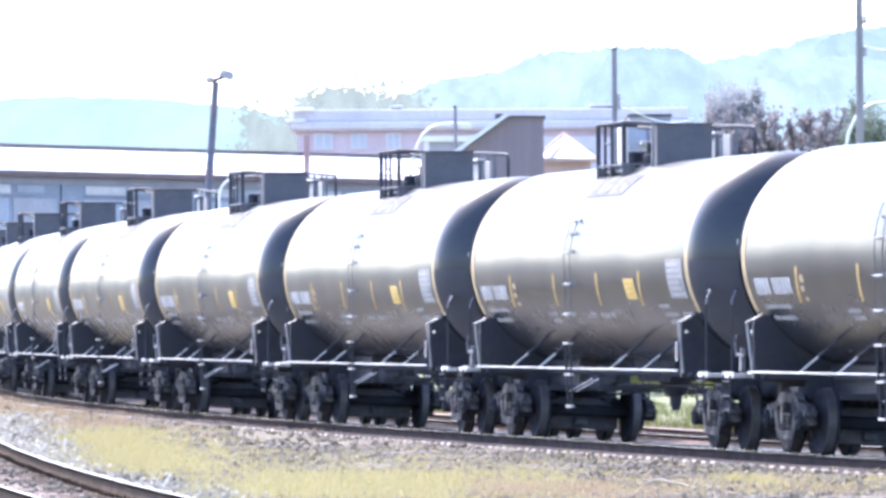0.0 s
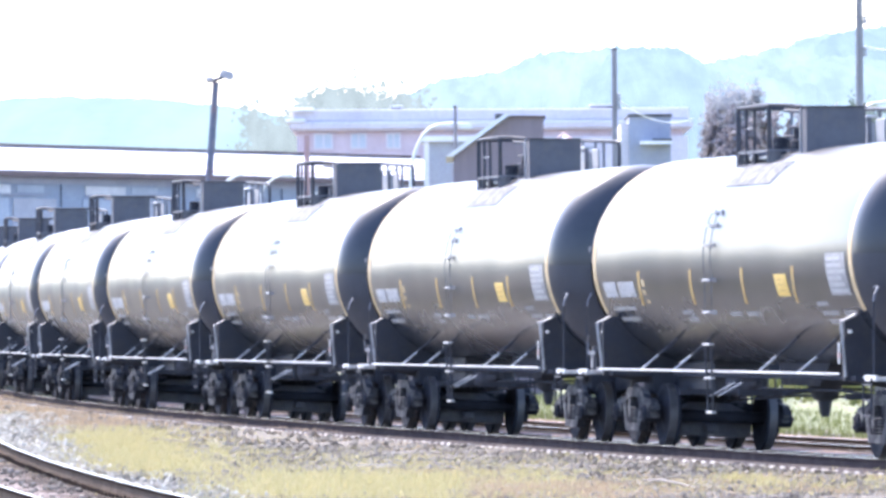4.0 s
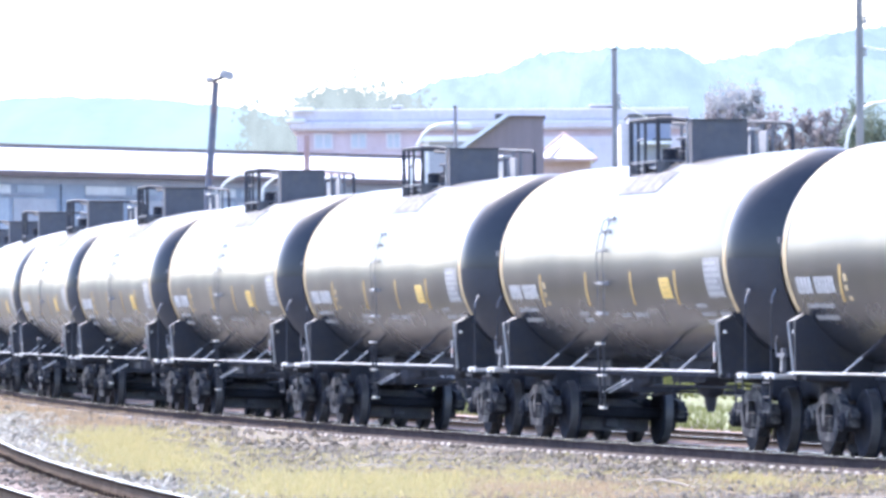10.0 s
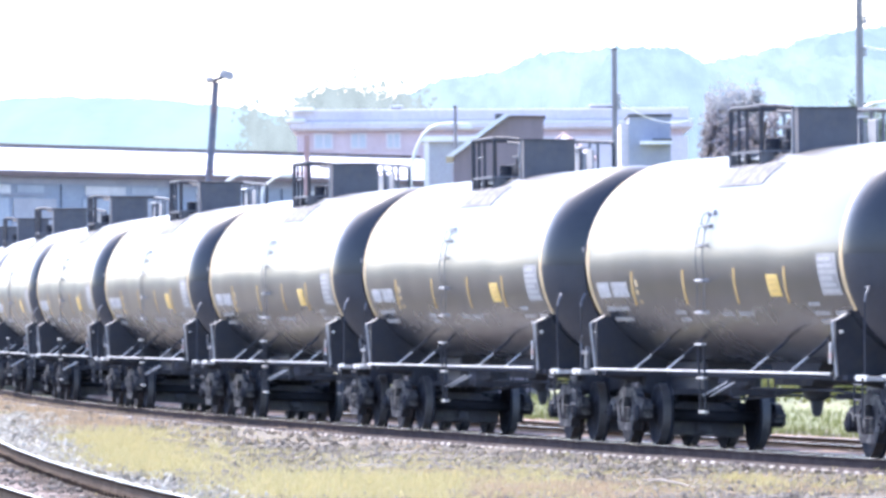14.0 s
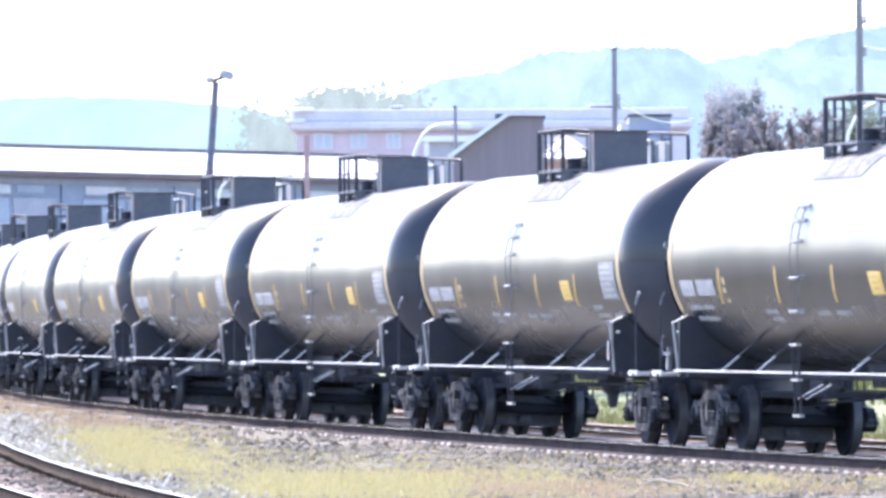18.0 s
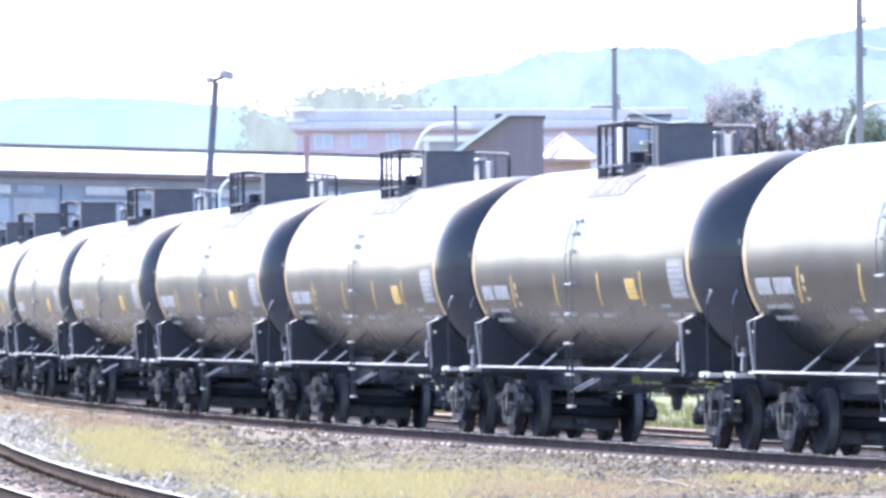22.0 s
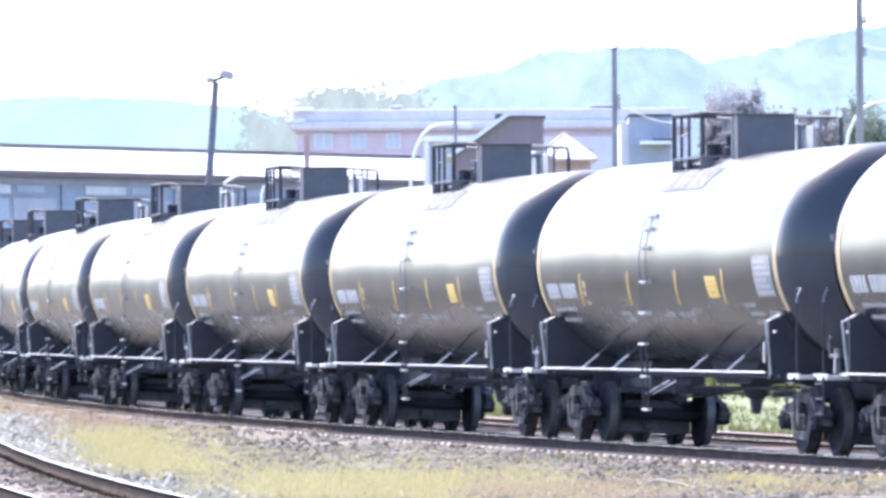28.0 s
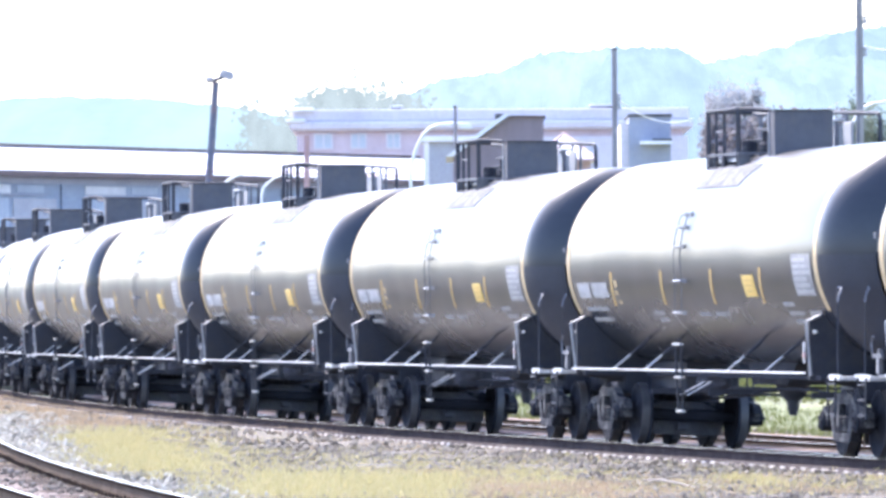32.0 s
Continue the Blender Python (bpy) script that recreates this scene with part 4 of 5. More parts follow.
    # side ladders
    for y in (-1, 1):
        lad = part("ladder", B(), GALV, car, "pale steel side ladder")
        for u in (-0.41, -0.01):
            pts = []
            for k in range(7):
                a = radians(24 - 5.6 * k)
                pts.append((u, y * (R + 0.05) * math.cos(a), ZC + (R + 0.05) * math.sin(a)))
            pts.append((u, y * (R + 0.03), 1.9))
            part("upper_stile", pipe(B(), pts, 0.008, 6), IRON, lad)
        for k in (0, 1):
            part("lower_stile", pipe(B(), [(-0.21 + 0.36 * k, y * 1.60, 1.47), (-0.19 + 0.32 * k, y * 1.58, 1.0), (-0.17 + 0.28 * k, y * 1.56, 0.5)], 0.017, 6), BLACK, lad)
        for k, w in enumerate((3.32, 3.13, 2.85, 2.36, 1.91)):
            v = (R + 0.05) * math.cos(math.asin(max(0.0, (w - ZC) / (R + 0.05))))
            part("rung", pipe(B(), [(-0.44, y * v, w), (0.02, y * v, w)], 0.011 if k < 3 else 0.016, 6), LAMPGREY, lad)
            for u in (-0.41, -0.01):
                part("rung_foot", box(B(), (u - 0.03, y * (v - 0.06) - 0.03, w - 0.028), (u + 0.03, y * (v - 0.06) + 0.03, w + 0.028)), LAMPGREY, lad)
        for z, v, u0, u1 in ((0.5, 1.56, -0.19, 0.13), (0.98, 1.58, -0.21, 0.15), (1.45, 1.60, -0.23, 0.17)):
            part("rung", box(B(), (u0, y * v - 0.035, z), (u1, y * v + 0.035, z + 0.03)), GALV, lad)
        for u in (-0.1, 0.32):
            part("ladder_brace", pipe(B(), [(u, y * 1.55, 0.74), (u, y * 1.2, 0.93)], 0.012, 6), GALV, lad)
    # markings on the camera side
    for u in (-4.72, -1.56, 1.43, 4.22):
        part("reflector_strip", patch(B(), u - 0.05, u + 0.07, 2.03, 2.52, lean=0.22), DULL_YELLOW, car, "narrow upright yellow reflector")
    part("yellow_placard", patch(B(), 3.28, 3.92, 2.12, 2.42), YELLOW, car, "square yellow notice")
    for k, w in enumerate((2.34, 2.27, 2.19)):
        part("placard_bar", patch(B(), 3.42, 3.74, w, w + 0.014, 0.009), DULL_YELLOW, car)
    u = -6.96
    for wd in (0.2, 0.2, 0.2, 0.2, 0, 0.17, 0.17, 0.17, 0.17, 0.17, 0.17):
        if wd:
            part("reporting_mark_bar", patch(B(), u, u + wd - 0.055, 2.15, 2.37), STENCIL, car, "white stencilled mark")
        u += wd if wd else 0.14
    for w0, w1, u0 in ((2.3, 2.4, -4.5), (2.18, 2.25, -4.56), (2.05, 2.1, -4.5)):
        part("side_decal", patch(B(), u0, u0 + 0.16, w0, w1), PALE_BAND, car)
    for u0, u1, w in ((-6.8, -5.4, 1.955), (-6.65, -5.5, 1.80), (-2.66, -2.0, 1.885), (-2.5, -1.95, 1.79), (0.12, 0.75, 1.86), (1.05, 1.87, 1.86),
                      (5.12, 5.72, 1.98), (5.2, 6.0, 1.86), (6.3, 6.95, 1.86), (5.3, 6.0, 1.745)):
        n = max(3, int((u1 - u0) / 0.11))
        for i in range(n):
            a = u0 + (u1 - u0) * i / n
            part("stencil_bar", patch(B(), a, a + (u1 - u0) / n * 0.7, w, w + 0.055, 0.005, 2), TABLE_BAR, car)
    tab = part("data_table", patch(B(), 6.1, 7.1, 2.12, 2.68, 0.004), TABLE, car, "greyish stencilled data table")
    for i in range(6):
        part("stencil_bar", patch(B(), 6.15, 7.05 - 0.12 * (i % 3), 2.15 + i * 0.085, 2.20 + i * 0.085, 0.008, 2), TABLE_BAR, tab)
    # platform and fittings on top
    def saddle(u0, u1, a0, a1, lift):
        bm, n, ring = B(), 24, []
        for j in range(n + 1):
            a = radians(a0 + (a1 - a0) * j / n)
            ring.append([bm.verts.new((u, -q * math.cos(a), ZC + q * math.sin(a))) for u, q in ((u0, R - 0.004), (u0, R + lift), (u1, R + lift), (u1, R - 0.004))])
        for p, q in zip(ring, ring[1:]):
            for j in range(3):
                bm.faces.new((p[j], p[j + 1], q[j + 1], q[j]))
        for p in (ring[0], ring[-1]):
            bm.faces.new(p)
        return bm
    for a0 in (41, 121):
        part("saddle_pad", saddle(-0.75, 1.75, a0, a0 + 18, 0.01), PAD, car, "worn pale non-slip pad below the platform")
    for z0, z1, mat in ((4.15, 4.185, IRON), (3.95, 4.0, MATT)):
        for u in (-1.42, 0.34):
            part("platform_beam", box(B(), (u - 0.04, -0.8, z0), (u + 0.04, 0.8, z1)), mat, car)
        for v in (-0.8, 0.73):
            part("platform_beam", box(B(), (-1.38, v, z0), (0.30, v + 0.07, z1)), mat, car)
    for u in (-1.4, -0.6, 0.32):
        part("platform_foot", prism(B(), [(-0.8, 3.93), (-0.62, 3.98), (-0.62, 4.14), (-0.8, 4.14)], "X", u - 0.03, u + 0.03), MATT, car)
    part("walkway", box(B(), (-1.36, -0.72, 4.06), (0.28, 0.72, 4.10)), GALV, car, "pale grating of the platform")
    for u in (-1.45, -0.98, -0.52, 0.3):
        part("railing_post", pipe(B(), [(u, -0.78, 3.95), (u, -0.78, 4.80)], 0.036 if u in (-1.45, 0.3) else 0.024, 8), BLACK, car)
    part("top_rail", pipe(B(), [(-1.45, -0.78, 4.80), (0.3, -0.78, 4.80), (0.62, -0.62, 4.79), (0.92, -0.48, 4.76)], 0.03, 8), BLACK, car)
    for v in (0.0, 0.78):
        part("railing_post", pipe(B(), [(-1.45, v, 4.15), (-1.45, v, 4.80)], 0.024, 8), IRON, car)
    part("top_rail", pipe(B(), [(-1.45, -0.78, 4.80), (-1.45, 0.78, 4.80)], 0.03, 8), BLACK, car)
    part("far_rail", pipe(B(), [(-1.45, 0.78, 4.80), (-0.5, 0.78, 4.77), (1.1, 0.78, 4.72), (2.1, 0.78, 4.685), (2.2, 0.78, 4.66), (2.25, 0.78, 4.58), (2.25, 0.78, 4.0)], 0.03, 8), BLACK, car, "black bent pipe rail")
    for u in (-0.55, 0.45, 1.07):
        part("railing_post", pipe(B(), [(u, 0.78, 3.95), (u, 0.78, 4.74)], 0.024, 8), IRON, car)
    part("mid_rail", pipe(B(), [(-0.98, -0.78, 4.5), (-0.52, -0.78, 4.5)], 0.018, 6), IRON, car)
    cab = part("side_cabinet", box(B(), (-0.5, 0.66, 4.05), (0.36, 0.74, 4.56), 0.01), LAMPGREY, car, "pale guard plate beside the housing")
    part("cabinet_lid", box(B(), (-0.54, 0.6, 4.62), (0.4, 0.76, 4.66), 0.01), GALV, cab)
    for u in (-0.5, 0.34):
        part("cabinet_post", box(B(), (u - 0.03, 0.62, 4.05), (u + 0.03, 0.68, 4.62)), IRON, cab)
    part("white_panel", box(B(), (0.52, 0.7, 4.02), (0.98, 0.74, 4.6), 0.01), TABLE_BAR, car, "small white plate by the far rail")
    part("relief_pipe", pipe(B(), [(0.78, -0.42, 4.1), (0.78, -0.42, 4.62), (0.74, -0.46, 4.7), (0.5, -0.6, 4.72)], 0.028, 8), IRON, car, "pale pipe standing beside the housing")
    part("relief_valve", lathe(B(), [(4.1, 0), (4.1, 0.13), (4.3, 0.13), (4.33, 0.08), (4.48, 0.08), (4.5, 0)], 10, "Z", (0.2, -0.32, 0)), CAST, car)
    part("valve_handle", pipe(B(), [(0.02, -0.42, 4.5), (0.4, -0.24, 4.52)], 0.022, 6), IRON, car)
    part("vent_valve", lathe(B(), [(4.1, 0), (4.1, 0.1), (4.36, 0.1), (4.38, 0)], 10, "Z", (-0.2, -0.5, 0)), CAST, car)
    hs = part("valve_housing", prism(B(), [(-0.49, 4.02), (0.36, 4.02), (0.36, 4.73), (0.34, 4.75), (-0.47, 4.75), (-0.49, 4.73)], "X", 0.95, 1.25), HOUSING, car, "dark steel protective housing")
    part("housing_edge", box(B(), (0.93, -0.51, 4.05), (0.97, -0.46, 4.74)), LAMPGREY, hs, "pale strip along the front edge")
    part("housing_lid", box(B(), (0.93, -0.5, 4.75), (1.28, 0.38, 4.765)), BLACK, hs)
    part("housing_hinge", pipe(B(), [(0.94, -0.3, 4.71), (0.94, 0.25, 4.71)], 0.022, 6), CAST, hs)
    part("manway", lathe(B(), [(4.0, 0.0), (4.0, 0.32), (4.32, 0.32), (4.32, 0.37), (4.38, 0.37), (4.40, 0.28), (4.44, 0)], 20, "Z", (-0.6, 0, 0)), CAST, car, smooth=True)
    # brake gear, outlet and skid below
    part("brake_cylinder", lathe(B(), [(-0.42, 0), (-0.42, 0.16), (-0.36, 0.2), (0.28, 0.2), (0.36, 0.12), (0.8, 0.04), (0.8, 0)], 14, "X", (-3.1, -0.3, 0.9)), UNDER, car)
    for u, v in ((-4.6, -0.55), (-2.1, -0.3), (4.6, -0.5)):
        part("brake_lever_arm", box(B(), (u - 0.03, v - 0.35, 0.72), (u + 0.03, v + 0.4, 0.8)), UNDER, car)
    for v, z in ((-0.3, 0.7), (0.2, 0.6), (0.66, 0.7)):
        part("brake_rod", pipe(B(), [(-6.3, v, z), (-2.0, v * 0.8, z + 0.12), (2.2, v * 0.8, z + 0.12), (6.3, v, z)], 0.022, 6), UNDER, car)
    part("skid", prism(B(), [(-1.0, 1.22), (-0.7, 0.88), (1.3, 0.88), (1.9, 1.22)], "Y", -0.34, 0.34), UNDER, car, "steel skid round the bottom outlet")
    bm = B()
    lathe(bm, [(0.44, 0), (0.44, 0.05), (0.52, 0.08), (0.66, 0.1), (0.7, 0.17), (0.86, 0.24), (0.92, 0.3), (1.3, 0.3), (1.3, 0)], 18, "Z", (0.3, 0, 0))
    pipe(bm, [(0.3, -0.1, 0.8), (0.3, -0.55, 0.78), (0.3, -0.6, 0.74)], 0.025, 6)
    part("bottom_outlet", bm, BLACK, car)
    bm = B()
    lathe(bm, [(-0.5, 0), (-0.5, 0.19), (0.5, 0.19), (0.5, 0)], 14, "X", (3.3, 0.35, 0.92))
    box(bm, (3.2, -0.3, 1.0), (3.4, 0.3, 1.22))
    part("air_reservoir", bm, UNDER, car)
    bm = B()
    lathe(bm, [(0, 0.22), (0.03, 0.25), (0.06, 0.22)], 18, "X", (-8.45, -0.95, 1.5))
    for i in range(3):
        a = i * math.pi / 3
        pipe(bm, [(-8.42, -0.95 - 0.23 * math.cos(a), 1.5 - 0.23 * math.sin(a)), (-8.42, -0.95 + 0.23 * math.cos(a), 1.5 + 0.23 * math.sin(a))], 0.014, 6)
    box(bm, (-8.4, -1.05, 1.05), (-8.25, -0.85, 1.6))
    part("hand_brake", bm, CAST, car, "hand brake wheel on the car's end")
    part("brake_lever", box(box(B(), (-7.68, -1.50, 1.08), (-7.62, -1.44, 1.42)), (-7.9, -1.5, 1.30), (-7.5, -1.46, 1.35)), IRON, car, "pale brake lever by the corner post")
    for k in range(4):
        part("brake_chain_link", lathe(B(), [(-0.02, 0.018), (-0.012, 0.035), (0.012, 0.035), (0.02, 0.018)], 8, "Y", (-7.78 + 0.012 * k, -1.47, 1.13 + 0.055 * k)), GALV, car)
    part("release_rod", pipe(B(), [(-7.9, -1.5, 1.3), (-7.98, -1.5, 1.5), (-7.9, -1.5, 1.58)], 0.014, 6), IRON, car)
    mk = part("marker_plate", box(B(), (7.03, -1.595, 1.22), (7.09, -1.575, 1.5)), STENCIL, car, "small pale marker on the corner post")
    part("red_stripe", box(B(), (7.025, -1.6, 1.29), (7.095, -1.57, 1.36)), PINK, mk)
    for u in (-TRUCK, TRUCK):
        make_truck(car, u)
    return car


LENGTH = 18.097


def car_pose(s):
    a, _ = on_line(s - TRUCK)
    b, _ = on_line(s + TRUCK)
    c = (a + b) / 2
    t = (b - a).normalized()
    return Matrix.Translation(c) @ Matrix.Rotation(math.atan2(t.y, t.x), 4, "Z")


first_car = make_car()
CARS = [(-1, first_car)]
first_car.matrix_basis = car_pose(travelled(0) + LENGTH)
for k in range(0, 12):
    CARS.append((k, copy_thing(first_car, car_pose(travelled(0) - k * LENGTH))))


# ---- verge, stones and grass ----
def verge():
    pts = [on_line(-200 + 4.0 * i) for i in range(60)]
    verts, faces = [], []
    offs = [-6.6, -8.0, -11.0, -16.0, -26.0, -45.0]
    for p, t in pts:
        for o in offs:
            q = p + Vector((t.y, -t.x, 0)) * o
            verts.append((q.x, q.y, -0.17 + 0.06 * noise.noise((q.x * 0.4, q.y * 0.4, 1)) - (0.1 if o == -6.6 else 0)))
    n = len(offs)
    for j in range(len(pts) - 1):
        for i in range(n - 1):
            faces.append((j * n + i, j * n + i + 1, (j + 1) * n + i + 1, (j + 1) * n + i))
    me = bpy.data.meshes.new("grass_verge")
    me.from_pydata(verts, [], faces)
    me.materials.append(material("green_turf", (0.11, 0.13, 0.055), (0.2, 0.225, 0.10), 0.8, 9, 0.95, 0, 0.6, (0.28, 0.25, 0.15), 0.4))
    tagged(new("grass_verge", me), "green grass verge beyond the second track", "grass", kind="structure")


verge()


def scatter(name, label, category, mat, spots, blades, seed):
    """Upright blades at the given spots (x, y, z, height)."""
    rng = np.random.default_rng(seed)
    n = len(spots)
    sp = np.array(spots)
    per = blades
    base = np.repeat(sp, per, axis=0)
    m = len(base)
    ang = rng.uniform(0, 2 * np.pi, m)
    rad = 0.16 * rng.uniform(0, 1, m) ** 0.7
    px, py = base[:, 0] + np.cos(ang) * rad, base[:, 1] + np.sin(ang) * rad
    h = base[:, 3] * rng.uniform(0.5, 1.2, m)
    lean = rng.uniform(0.1, 0.6, m) * h
    face = rng.uniform(0, np.pi, m)
    w = rng.uniform(0.006, 0.015, m) * (0.7 + h * 2)
    a = np.stack([px - np.cos(face) * w, py - np.sin(face) * w, base[:, 2]], 1)
    b = np.stack([px + np.cos(face) * w, py + np.sin(face) * w, base[:, 2]], 1)
    c = np.stack([px + np.cos(ang) * lean, py + np.sin(ang) * lean, base[:, 2] + h], 1)
    verts = np.stack([a, b, c], 1).reshape(-1, 3)
    me = bpy.data.meshes.new(name)
    me.vertices.add(len(verts))
    me.vertices.foreach_set("co", verts.ravel())
    me.loops.add(3 * m)
    me.loops.foreach_set("vertex_index", np.arange(3 * m))
    me.polygons.add(m)
    me.polygons.foreach_set("loop_start", np.arange(0, 3 * m, 3))
    me.update(calc_edges=True)
    me.materials.append(mat)
    tagged(new(name, me), label, category, kind="stuff")


def patch_spots(seed, count, a, b, width, height, ragged=0.5):
    """Spots strewn about the line from a to b, denser where the noise says so."""
    rnd = random.Random(seed)
    a, b = Vector(a), Vector(b)
    side = Vector((-(b - a).y, (b - a).x)).normalized()
    out = []
    while len(out) < count:
        f = rnd.random()
        p = a.lerp(b, f) + side * rnd.gauss(0, width * 0.5)
        if noise.noise((p.x * 1.1, p.y * 0.28, seed)) + 0.5 * noise.noise((p.x * 3, p.y * 0.8, seed)) > ragged - 0.75 + 0.3 * rnd.random():
            out.append((p.x, p.y, -0.235, height * rnd.uniform(0.5, 1.25)))
    return out


scatter("dry_grass", "yellow-green dry grass between the tracks", "grass", GRASS_DRY,
        patch_spots(11, 4200, (-6.1, 139), (-3.9, 104), 0.62, 0.12, 0.42) + patch_spots(19, 2600, (-6.6, 150), (-3.3, 99), 1.6, 0.08, 0.1)
        + patch_spots(12, 2200, (-2.4, 93.5), (0.2, 93.51), 7.5, 0.1, 0.42) + patch_spots(20, 2200, (-3.2, 96), (1.6, 96.01), 12.0, 0.07, 0.15) + patch_spots(21, 1700, (-5.0, 122), (0.5, 100), 4.5, 0.06, 0.2) + patch_spots(23, 900, (0.5, 96), (6.0, 90), 7.0, 0.06, 0.3)
        + patch_spots(13, 90, (3.65, 98), (4.05, 91), 0.5, 0.11, 0.2) + patch_spots(17, 60, (5.6, 104), (6.2, 90), 0.7, 0.1), 9, 1)
scatter("tan_grass", "dead tan grass among the gravel", "grass", GRASS_TAN,
        patch_spots(14, 800, (0.3, 90.5), (1.9, 90.51), 4.5, 0.07, 0.4) + patch_spots(22, 1500, (-0.6, 92), (5.0, 92.01), 7.0, 0.055, 0.35) + patch_spots(18, 500, (-0.2, 103), (2.2, 86), 1.2, 0.07) + patch_spots(15, 1000, (-9.6, 185), (-6.6, 140), 1.0, 0.08) + patch_spots(24, 1000, (-12.4, 216), (-6.6, 150), 1.5, 0.12, 0.3)
        + [(p.x, p.y, -0.235, 0.09 + 0.05 * noise.noise((s, 1.0, 2.0))) for s, p in ((s, on_line(s, 0.95 + 0.5 * abs(noise.noise((s * 3.1, 5.0, 1.0))))[0]) for s in (-150 + 0.11 * i for i in range(1000))) if noise.noise((s * 0.16, 3.0, 8.0)) > -0.12]
        + patch_spots(16, 500, (-6.0, 150), (6.0, 88), 2.4, 0.06, 0.75), 6, 2)


def verge_spots(seed, count):
    rnd = random.Random(seed)
    out = []
    for i in range(count):
        p, t = on_line(rnd.uniform(-120, 5), -5.5 - 7.5 * rnd.random() ** 1.3)
        out.append((p.x, p.y, -0.22, rnd.uniform(0.08, 0.28)))
    return out


scatter("green_weeds", "tall green weeds beyond the second track", "grass", GRASS_GREEN, verge_spots(21, 4500), 7, 3)


def shrubs():
    """A low ragged hedge on the far side of the verge."""
    rnd = random.Random(31)
    verts, faces = [], []
    for i in range(26000):
        s = rnd.uniform(-150, -20)
        p, t = on_line(s, -rnd.uniform(15.5, 18.5))
        top = 1.25 + 0.7 * noise.noise((s * 0.12, 2.0, 5.0)) + 0.4 * noise.noise((s * 0.5, 9.0, 5.0))
        c = Vector((p.x, p.y, -0.2 + top * rnd.random() ** 0.6))
        r = 0.11 * rnd.uniform(0.5, 1.4)
        q = Euler((rnd.uniform(0, 6.3), rnd.uniform(0, 6.3), rnd.uniform(0, 6.3))).to_matrix()
        k = len(verts)
        for v in ((-0.6, -0.2, 0), (0.1, -0.5, 0.1), (0.7, 0, 0), (0.1, 0.5, 0.1), (-0.5, 0.25, -0.1)):
            verts.append(tuple(c + q @ (Vector(v) * r)))
        faces.append((k, k + 1, k + 2, k + 3, k + 4))
    me = bpy.data.meshes.new("hedge")
    me.from_pydata(verts, [], faces)
    me.materials.append(GRASS_GREEN)
    tagged(new("hedge", me), "ragged green brush along the far verge", "bushes", kind="stuff")


shrubs()


def strewn_ground():
    """Grey ballast all over the yard between the tracks, kept off the rails and the packed beds."""
    rng = np.random.default_rng(5)
    pts = []
    for lo, hi, count, size in ((82, 100, 15000, 0.025), (100, 125, 17000, 0.030), (125, 190, 9000, 0.042)):
        y = rng.uniform(lo, hi, count)
        x = rng.uniform(-0.061, 0.061, count) * y
        pts.append(np.stack([x, y, np.minimum(rng.lognormal(0, 0.45, count), 2.0) * size], 1))
    p = np.concatenate(pts)
    keep = np.ones(len(p), bool)
    for i, (x, y, r) in enumerate(p):
        d = abs(x - side_track(y))
        if abs(d - 0.753) < 0.13 or (d < 1.15 and rng.random() < 0.75):
            keep[i] = False
        elif noise.noise((x * 0.8, y * 0.25, 4)) < -0.12 and rng.random() < 0.55:
            keep[i] = False
    return p[keep]


def strewn_shoulder():
    """Pale limestone along the yard side of the curved track."""
    rng = np.random.default_rng(8)
    y = rng.uniform(84, 172, 9000)
    off = 0.95 + np.abs(rng.normal(0, 0.75, 9000))
    x = side_track(y) + off
    return np.stack([x, y, np.minimum(rng.lognormal(0, 0.4, 9000), 1.9) * 0.036], 1)[off < 2.6]


def stones(name, label, mat, p, seed):
    rng = np.random.default_rng(seed)
    keep = np.ones(len(p), bool)
    for s in np.arange(-130, 15, 0.5):
        q, t = on_line(float(s))
        near = np.abs(p[:, 1] - q.y) < 0.3
        aside = p[:, 0] - q.x + (p[:, 1] - q.y) * t.x
        keep &= ~(near & (aside > -1.42) & (aside < 1.3))
    p = p[keep]
    n = len(p)
    unit = np.array([(1, 0, 0), (-1, 0, 0), (0, 1, 0), (0, -1, 0), (0, 0, 1), (0, 0, -1)], float)
    tris = np.array([(0, 2, 4), (2, 1, 4), (1, 3, 4), (3, 0, 4), (2, 0, 5), (1, 2, 5), (3, 1, 5), (0, 3, 5)])
    ang = rng.uniform(0, 6.283, n)
    stretch = rng.uniform(0.6, 1.2, (n, 3))
    v = unit[None] * stretch[:, None] * rng.uniform(0.7, 1.25, (n, 6, 1)) + rng.normal(0, 0.16, (n, 6, 3))
    c, s = np.cos(ang), np.sin(ang)
    vx, vy = v[:, :, 0] * c[:, None] - v[:, :, 1] * s[:, None], v[:, :, 0] * s[:, None] + v[:, :, 1] * c[:, None]
    v = np.stack([vx, vy, v[:, :, 2] * 0.8], 2) * p[:, None, 2:3]
    v[:, :, 0] += p[:, 0:1]
    v[:, :, 1] += p[:, 1:2]
    on_bed = np.abs(p[:, 0] - (-4.62 - 0.1185 * (p[:, 1] - 88.7) + 0.00056 * (p[:, 1] - 88.7) ** 2)) < 1.25
    v[:, :, 2] += np.where(on_bed, -0.195, -0.235)[:, None] + 0.35 * p[:, 2:3]
    f = (tris[None] + 6 * np.arange(n)[:, None, None]).reshape(-1)
    me = bpy.data.meshes.new(name)
    me.vertices.add(6 * n)
    me.vertices.foreach_set("co", v.ravel())
    me.loops.add(len(f))
    me.loops.foreach_set("vertex_index", f)
    me.polygons.add(8 * n)
    me.polygons.foreach_set("loop_start", np.arange(0, 24 * n, 3))
    me.update(calc_edges=True)
    me.materials.append(mat)
    tagged(new(name, me), label, "gravel", kind="stuff")


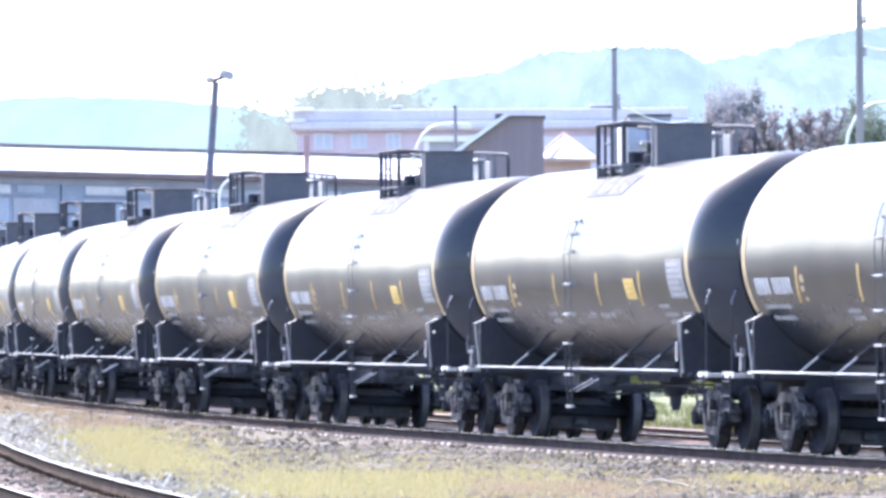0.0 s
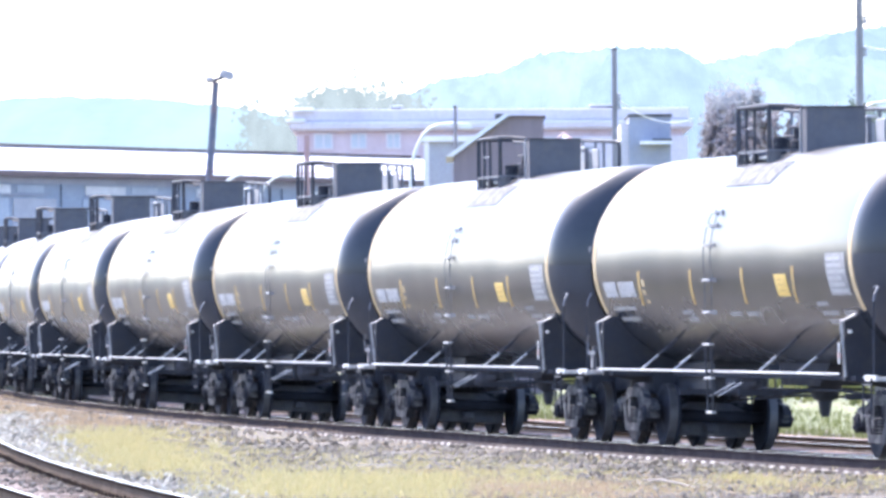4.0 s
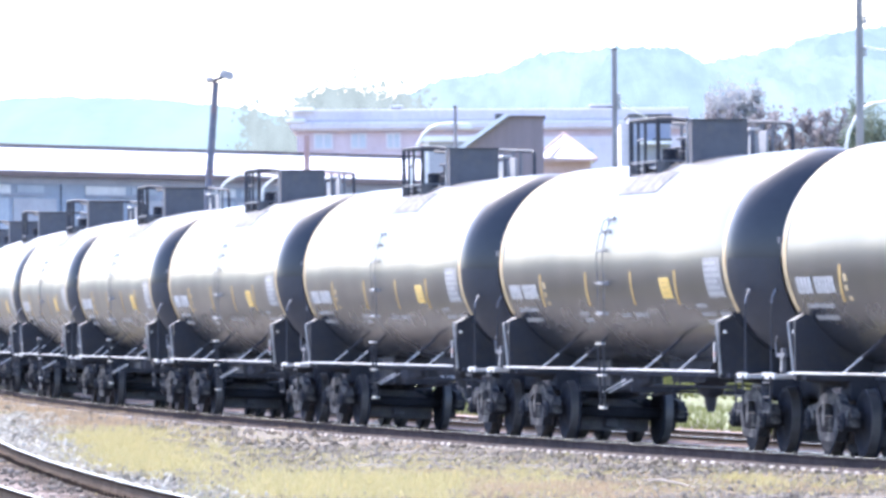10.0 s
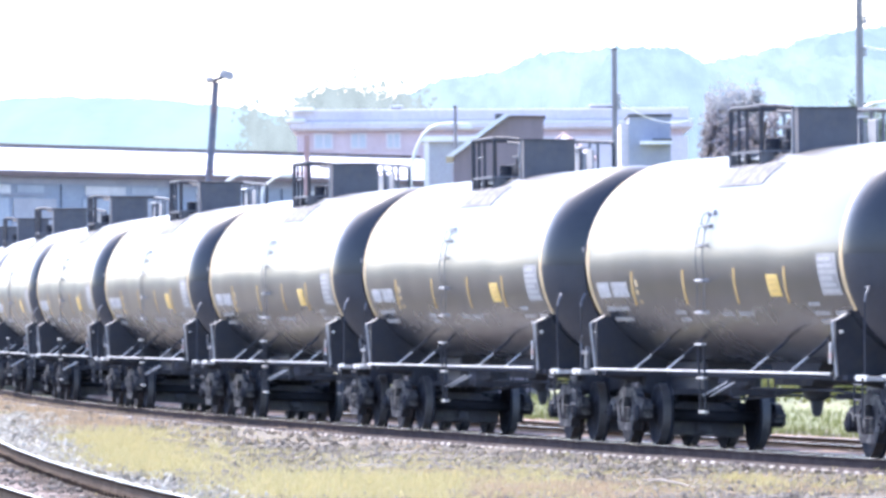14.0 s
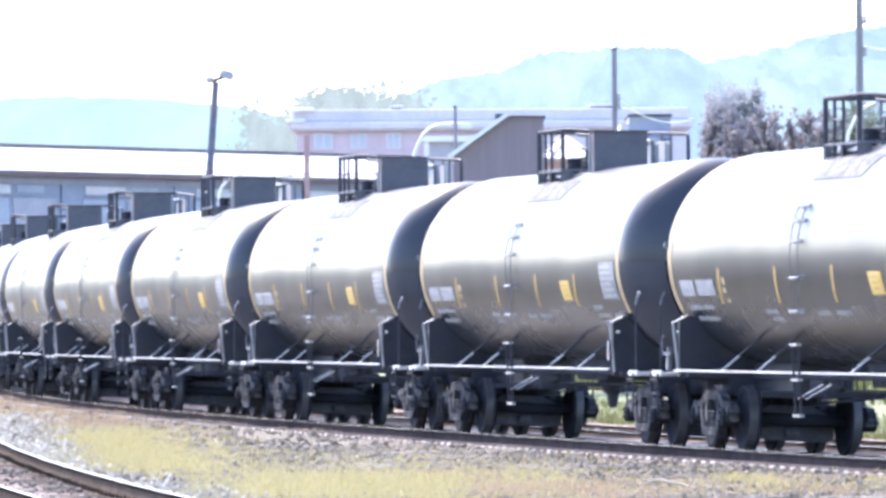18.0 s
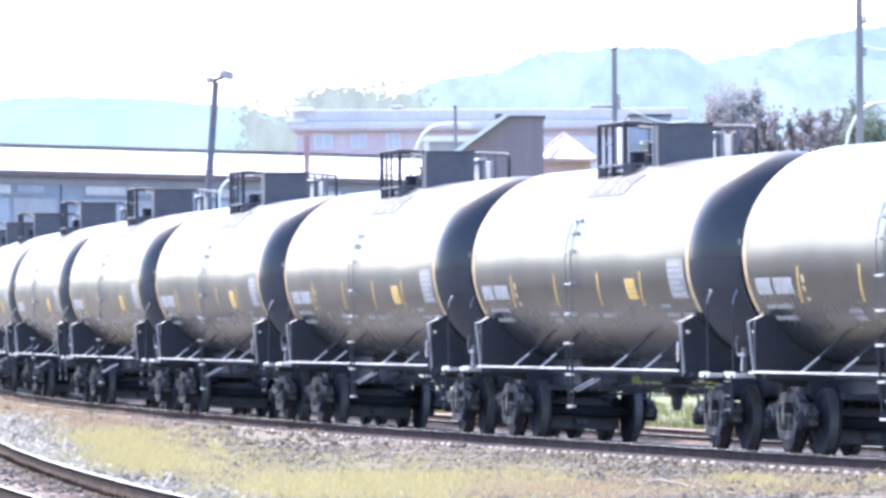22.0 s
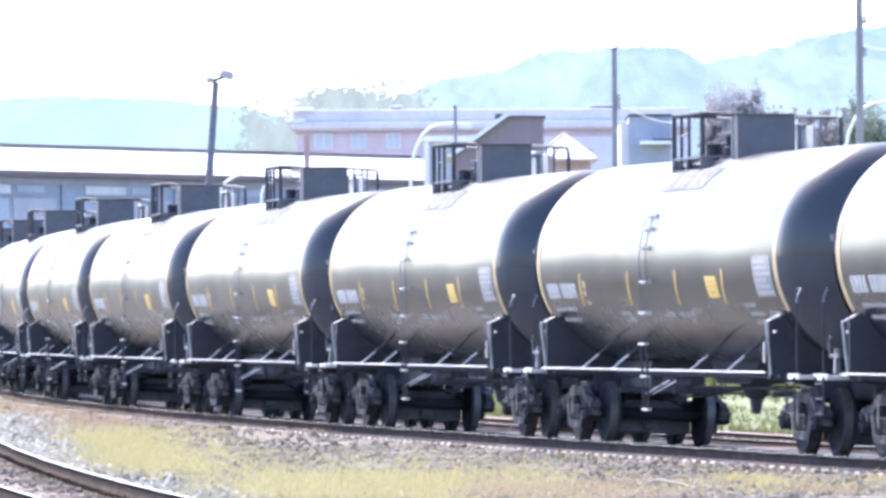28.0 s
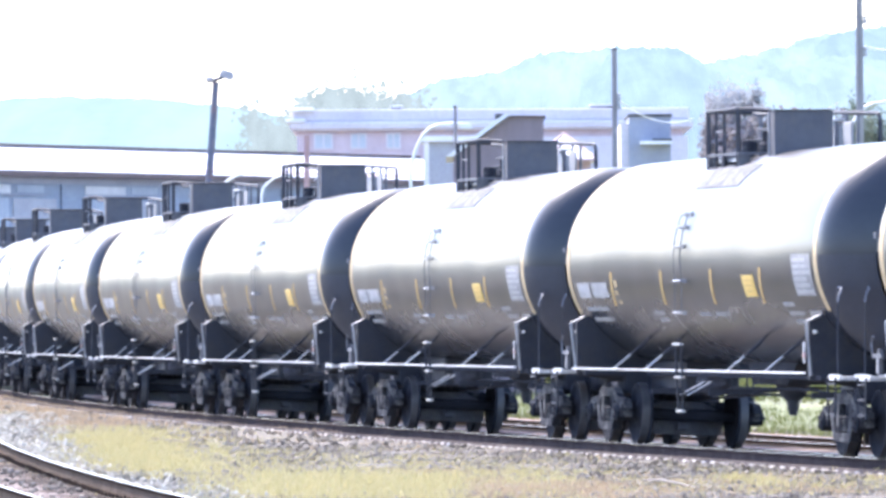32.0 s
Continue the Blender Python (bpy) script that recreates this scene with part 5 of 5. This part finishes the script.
stones("ballast", "loose grey and white ballast stones strewn over the yard", PEBBLE, strewn_ground(), 6)
stones("pale_ballast", "pale limestone ballast heaped beside the curved track", PEBBLE_WHITE, strewn_shoulder(), 7)


def branch(name, label, pts, r, mat):
    """A dead stick with a side twig, lying on the gravel."""
    e = thing(name, label, "branch")
    part("stem", pipe(B(), [(x, y, -0.235 + z) for x, y, z in pts], r, 6, r * 0.5), mat, e)
    (x0, y0, z0), (x1, y1, z1) = pts[1], pts[2]
    part("twig", pipe(B(), [(x0, y0, z0 - 0.235), ((x0 + x1) / 2 + 0.05, (y0 + y1) / 2 + 0.6, z1 - 0.19), (x1 + 0.12, y1 + 1.1, z1 - 0.18)], r * 0.5, 5, r * 0.25), mat, e)


STICK = material("grey_brown_deadwood", (0.1, 0.085, 0.07), (0.2, 0.17, 0.145), 8, 40, 0.9, 0, 0.4)
branch("dead_branch", "thin grey-brown dead branch lying on the gravel", [(-0.22, 109.3, 0.03), (-0.04, 106.6, 0.05), (0.14, 104.0, 0.04), (0.34, 101.0, 0.03)], 0.016, STICK)
branch("dead_branch", "dark brown dead branch half sunk in the gravel", [(2.55, 95.6, 0.03), (2.68, 94.4, 0.06), (2.84, 92.9, 0.05), (3.02, 91.3, 0.03)], 0.03, STICK)
branch("dead_branch", "short dead stick on the gravel beside the curved track", [(-5.62, 133.6, 0.03), (-5.52, 133.3, 0.06), (-5.42, 133.0, 0.05), (-5.3, 132.6, 0.03)], 0.035, STICK)


# ---- ties, the last pieces of the setting ----
def tie_mesh(name, mat, half, seed):
    rnd = random.Random(seed)
    bm = box(B(), (-0.115, -half, -0.17), (0.115, half, 0.0), 0.012)
    for v in bm.verts:
        v.co += Vector((rnd.uniform(-1, 1), rnd.uniform(-1, 1), rnd.uniform(-1, 1))) * 0.006
    return mesh_of(name, bm, mat)


def lay_ties(name, label, me, places, depth=-0.168, lean=Matrix()):
    bed = thing(name, label, "ties", kind="structure")
    rnd = random.Random(9)
    for p, t in places:
        ob = new("tie", me)
        ob.parent = bed
        ob.matrix_basis = Matrix.Translation((p.x, p.y, depth - rnd.uniform(0, 0.014))) @ Matrix.Rotation(math.atan2(t.y, t.x) + rnd.uniform(-0.02, 0.02), 4, "Z") @ lean


lay_ties("main_track_ties", "pale weathered ties under the train's rails", tie_mesh("tie", TIEPALE, 1.352, 1), [on_line(-140 + 0.56 * i) for i in range(280)], lean=CANT)
lay_ties("second_track_ties", "weathered ties of the empty track behind, sunk in ballast", tie_mesh("tie", TIE, 1.3, 2), [on_line(-100 + 0.56 * i, -3.5) for i in range(190)], -0.168)
lay_ties("curved_track_ties", "dark weathered ties of the curving yard track", tie_mesh("tie", TIE, 1.3, 3), [side_path(70 + 0.56 * i) for i in range(110)], -0.192)


def rail_clips():
    """Spike heads and anchors along the curved track's rails."""
    bm = B()
    rnd = random.Random(12)
    for i in range(150):
        p, t = side_path(72 + 0.56 * i)
        side = Vector((t.y, -t.x, 0))
        for o in (0.753, -0.753):
            for e in (-0.10, 0.10):
                c = p + side * (o + e) + t * rnd.uniform(-0.03, 0.03)
                box(bm, (c.x - 0.013, c.y - 0.06, -0.19), (c.x + 0.013, c.y + 0.06, -0.125 + rnd.uniform(-0.012, 0.012)))
    solid("rail_clips", bm, CLIP, "dark spikes and anchors holding the curved track's rails", "rail clips", kind="stuff")


rail_clips()


def motions():
    steps, t = [0.0], 0.0
    while t < 32.0:
        t += 0.05
        if travelled(t) - travelled(steps[-1]) >= 0.6 or t >= 31.99:
            steps.append(min(32.0, round(t, 2)))
    for k, car in CARS:
        walk(car, [(0.5 * i, car_pose(travelled(0.5 * i) - k * LENGTH)) for i in range(65)])
        for truck in car.children:
            if not truck.name.startswith("truck"):
                continue
            for ws in truck.children:
                if ws.name.startswith("wheelset"):
                    at = ws.location.copy()
                    walk(ws, [(q, pose(at.x, at.y, at.z, 0, math.degrees((travelled(q) + 3.0) / WHEEL), 0)) for q in steps])


motions()
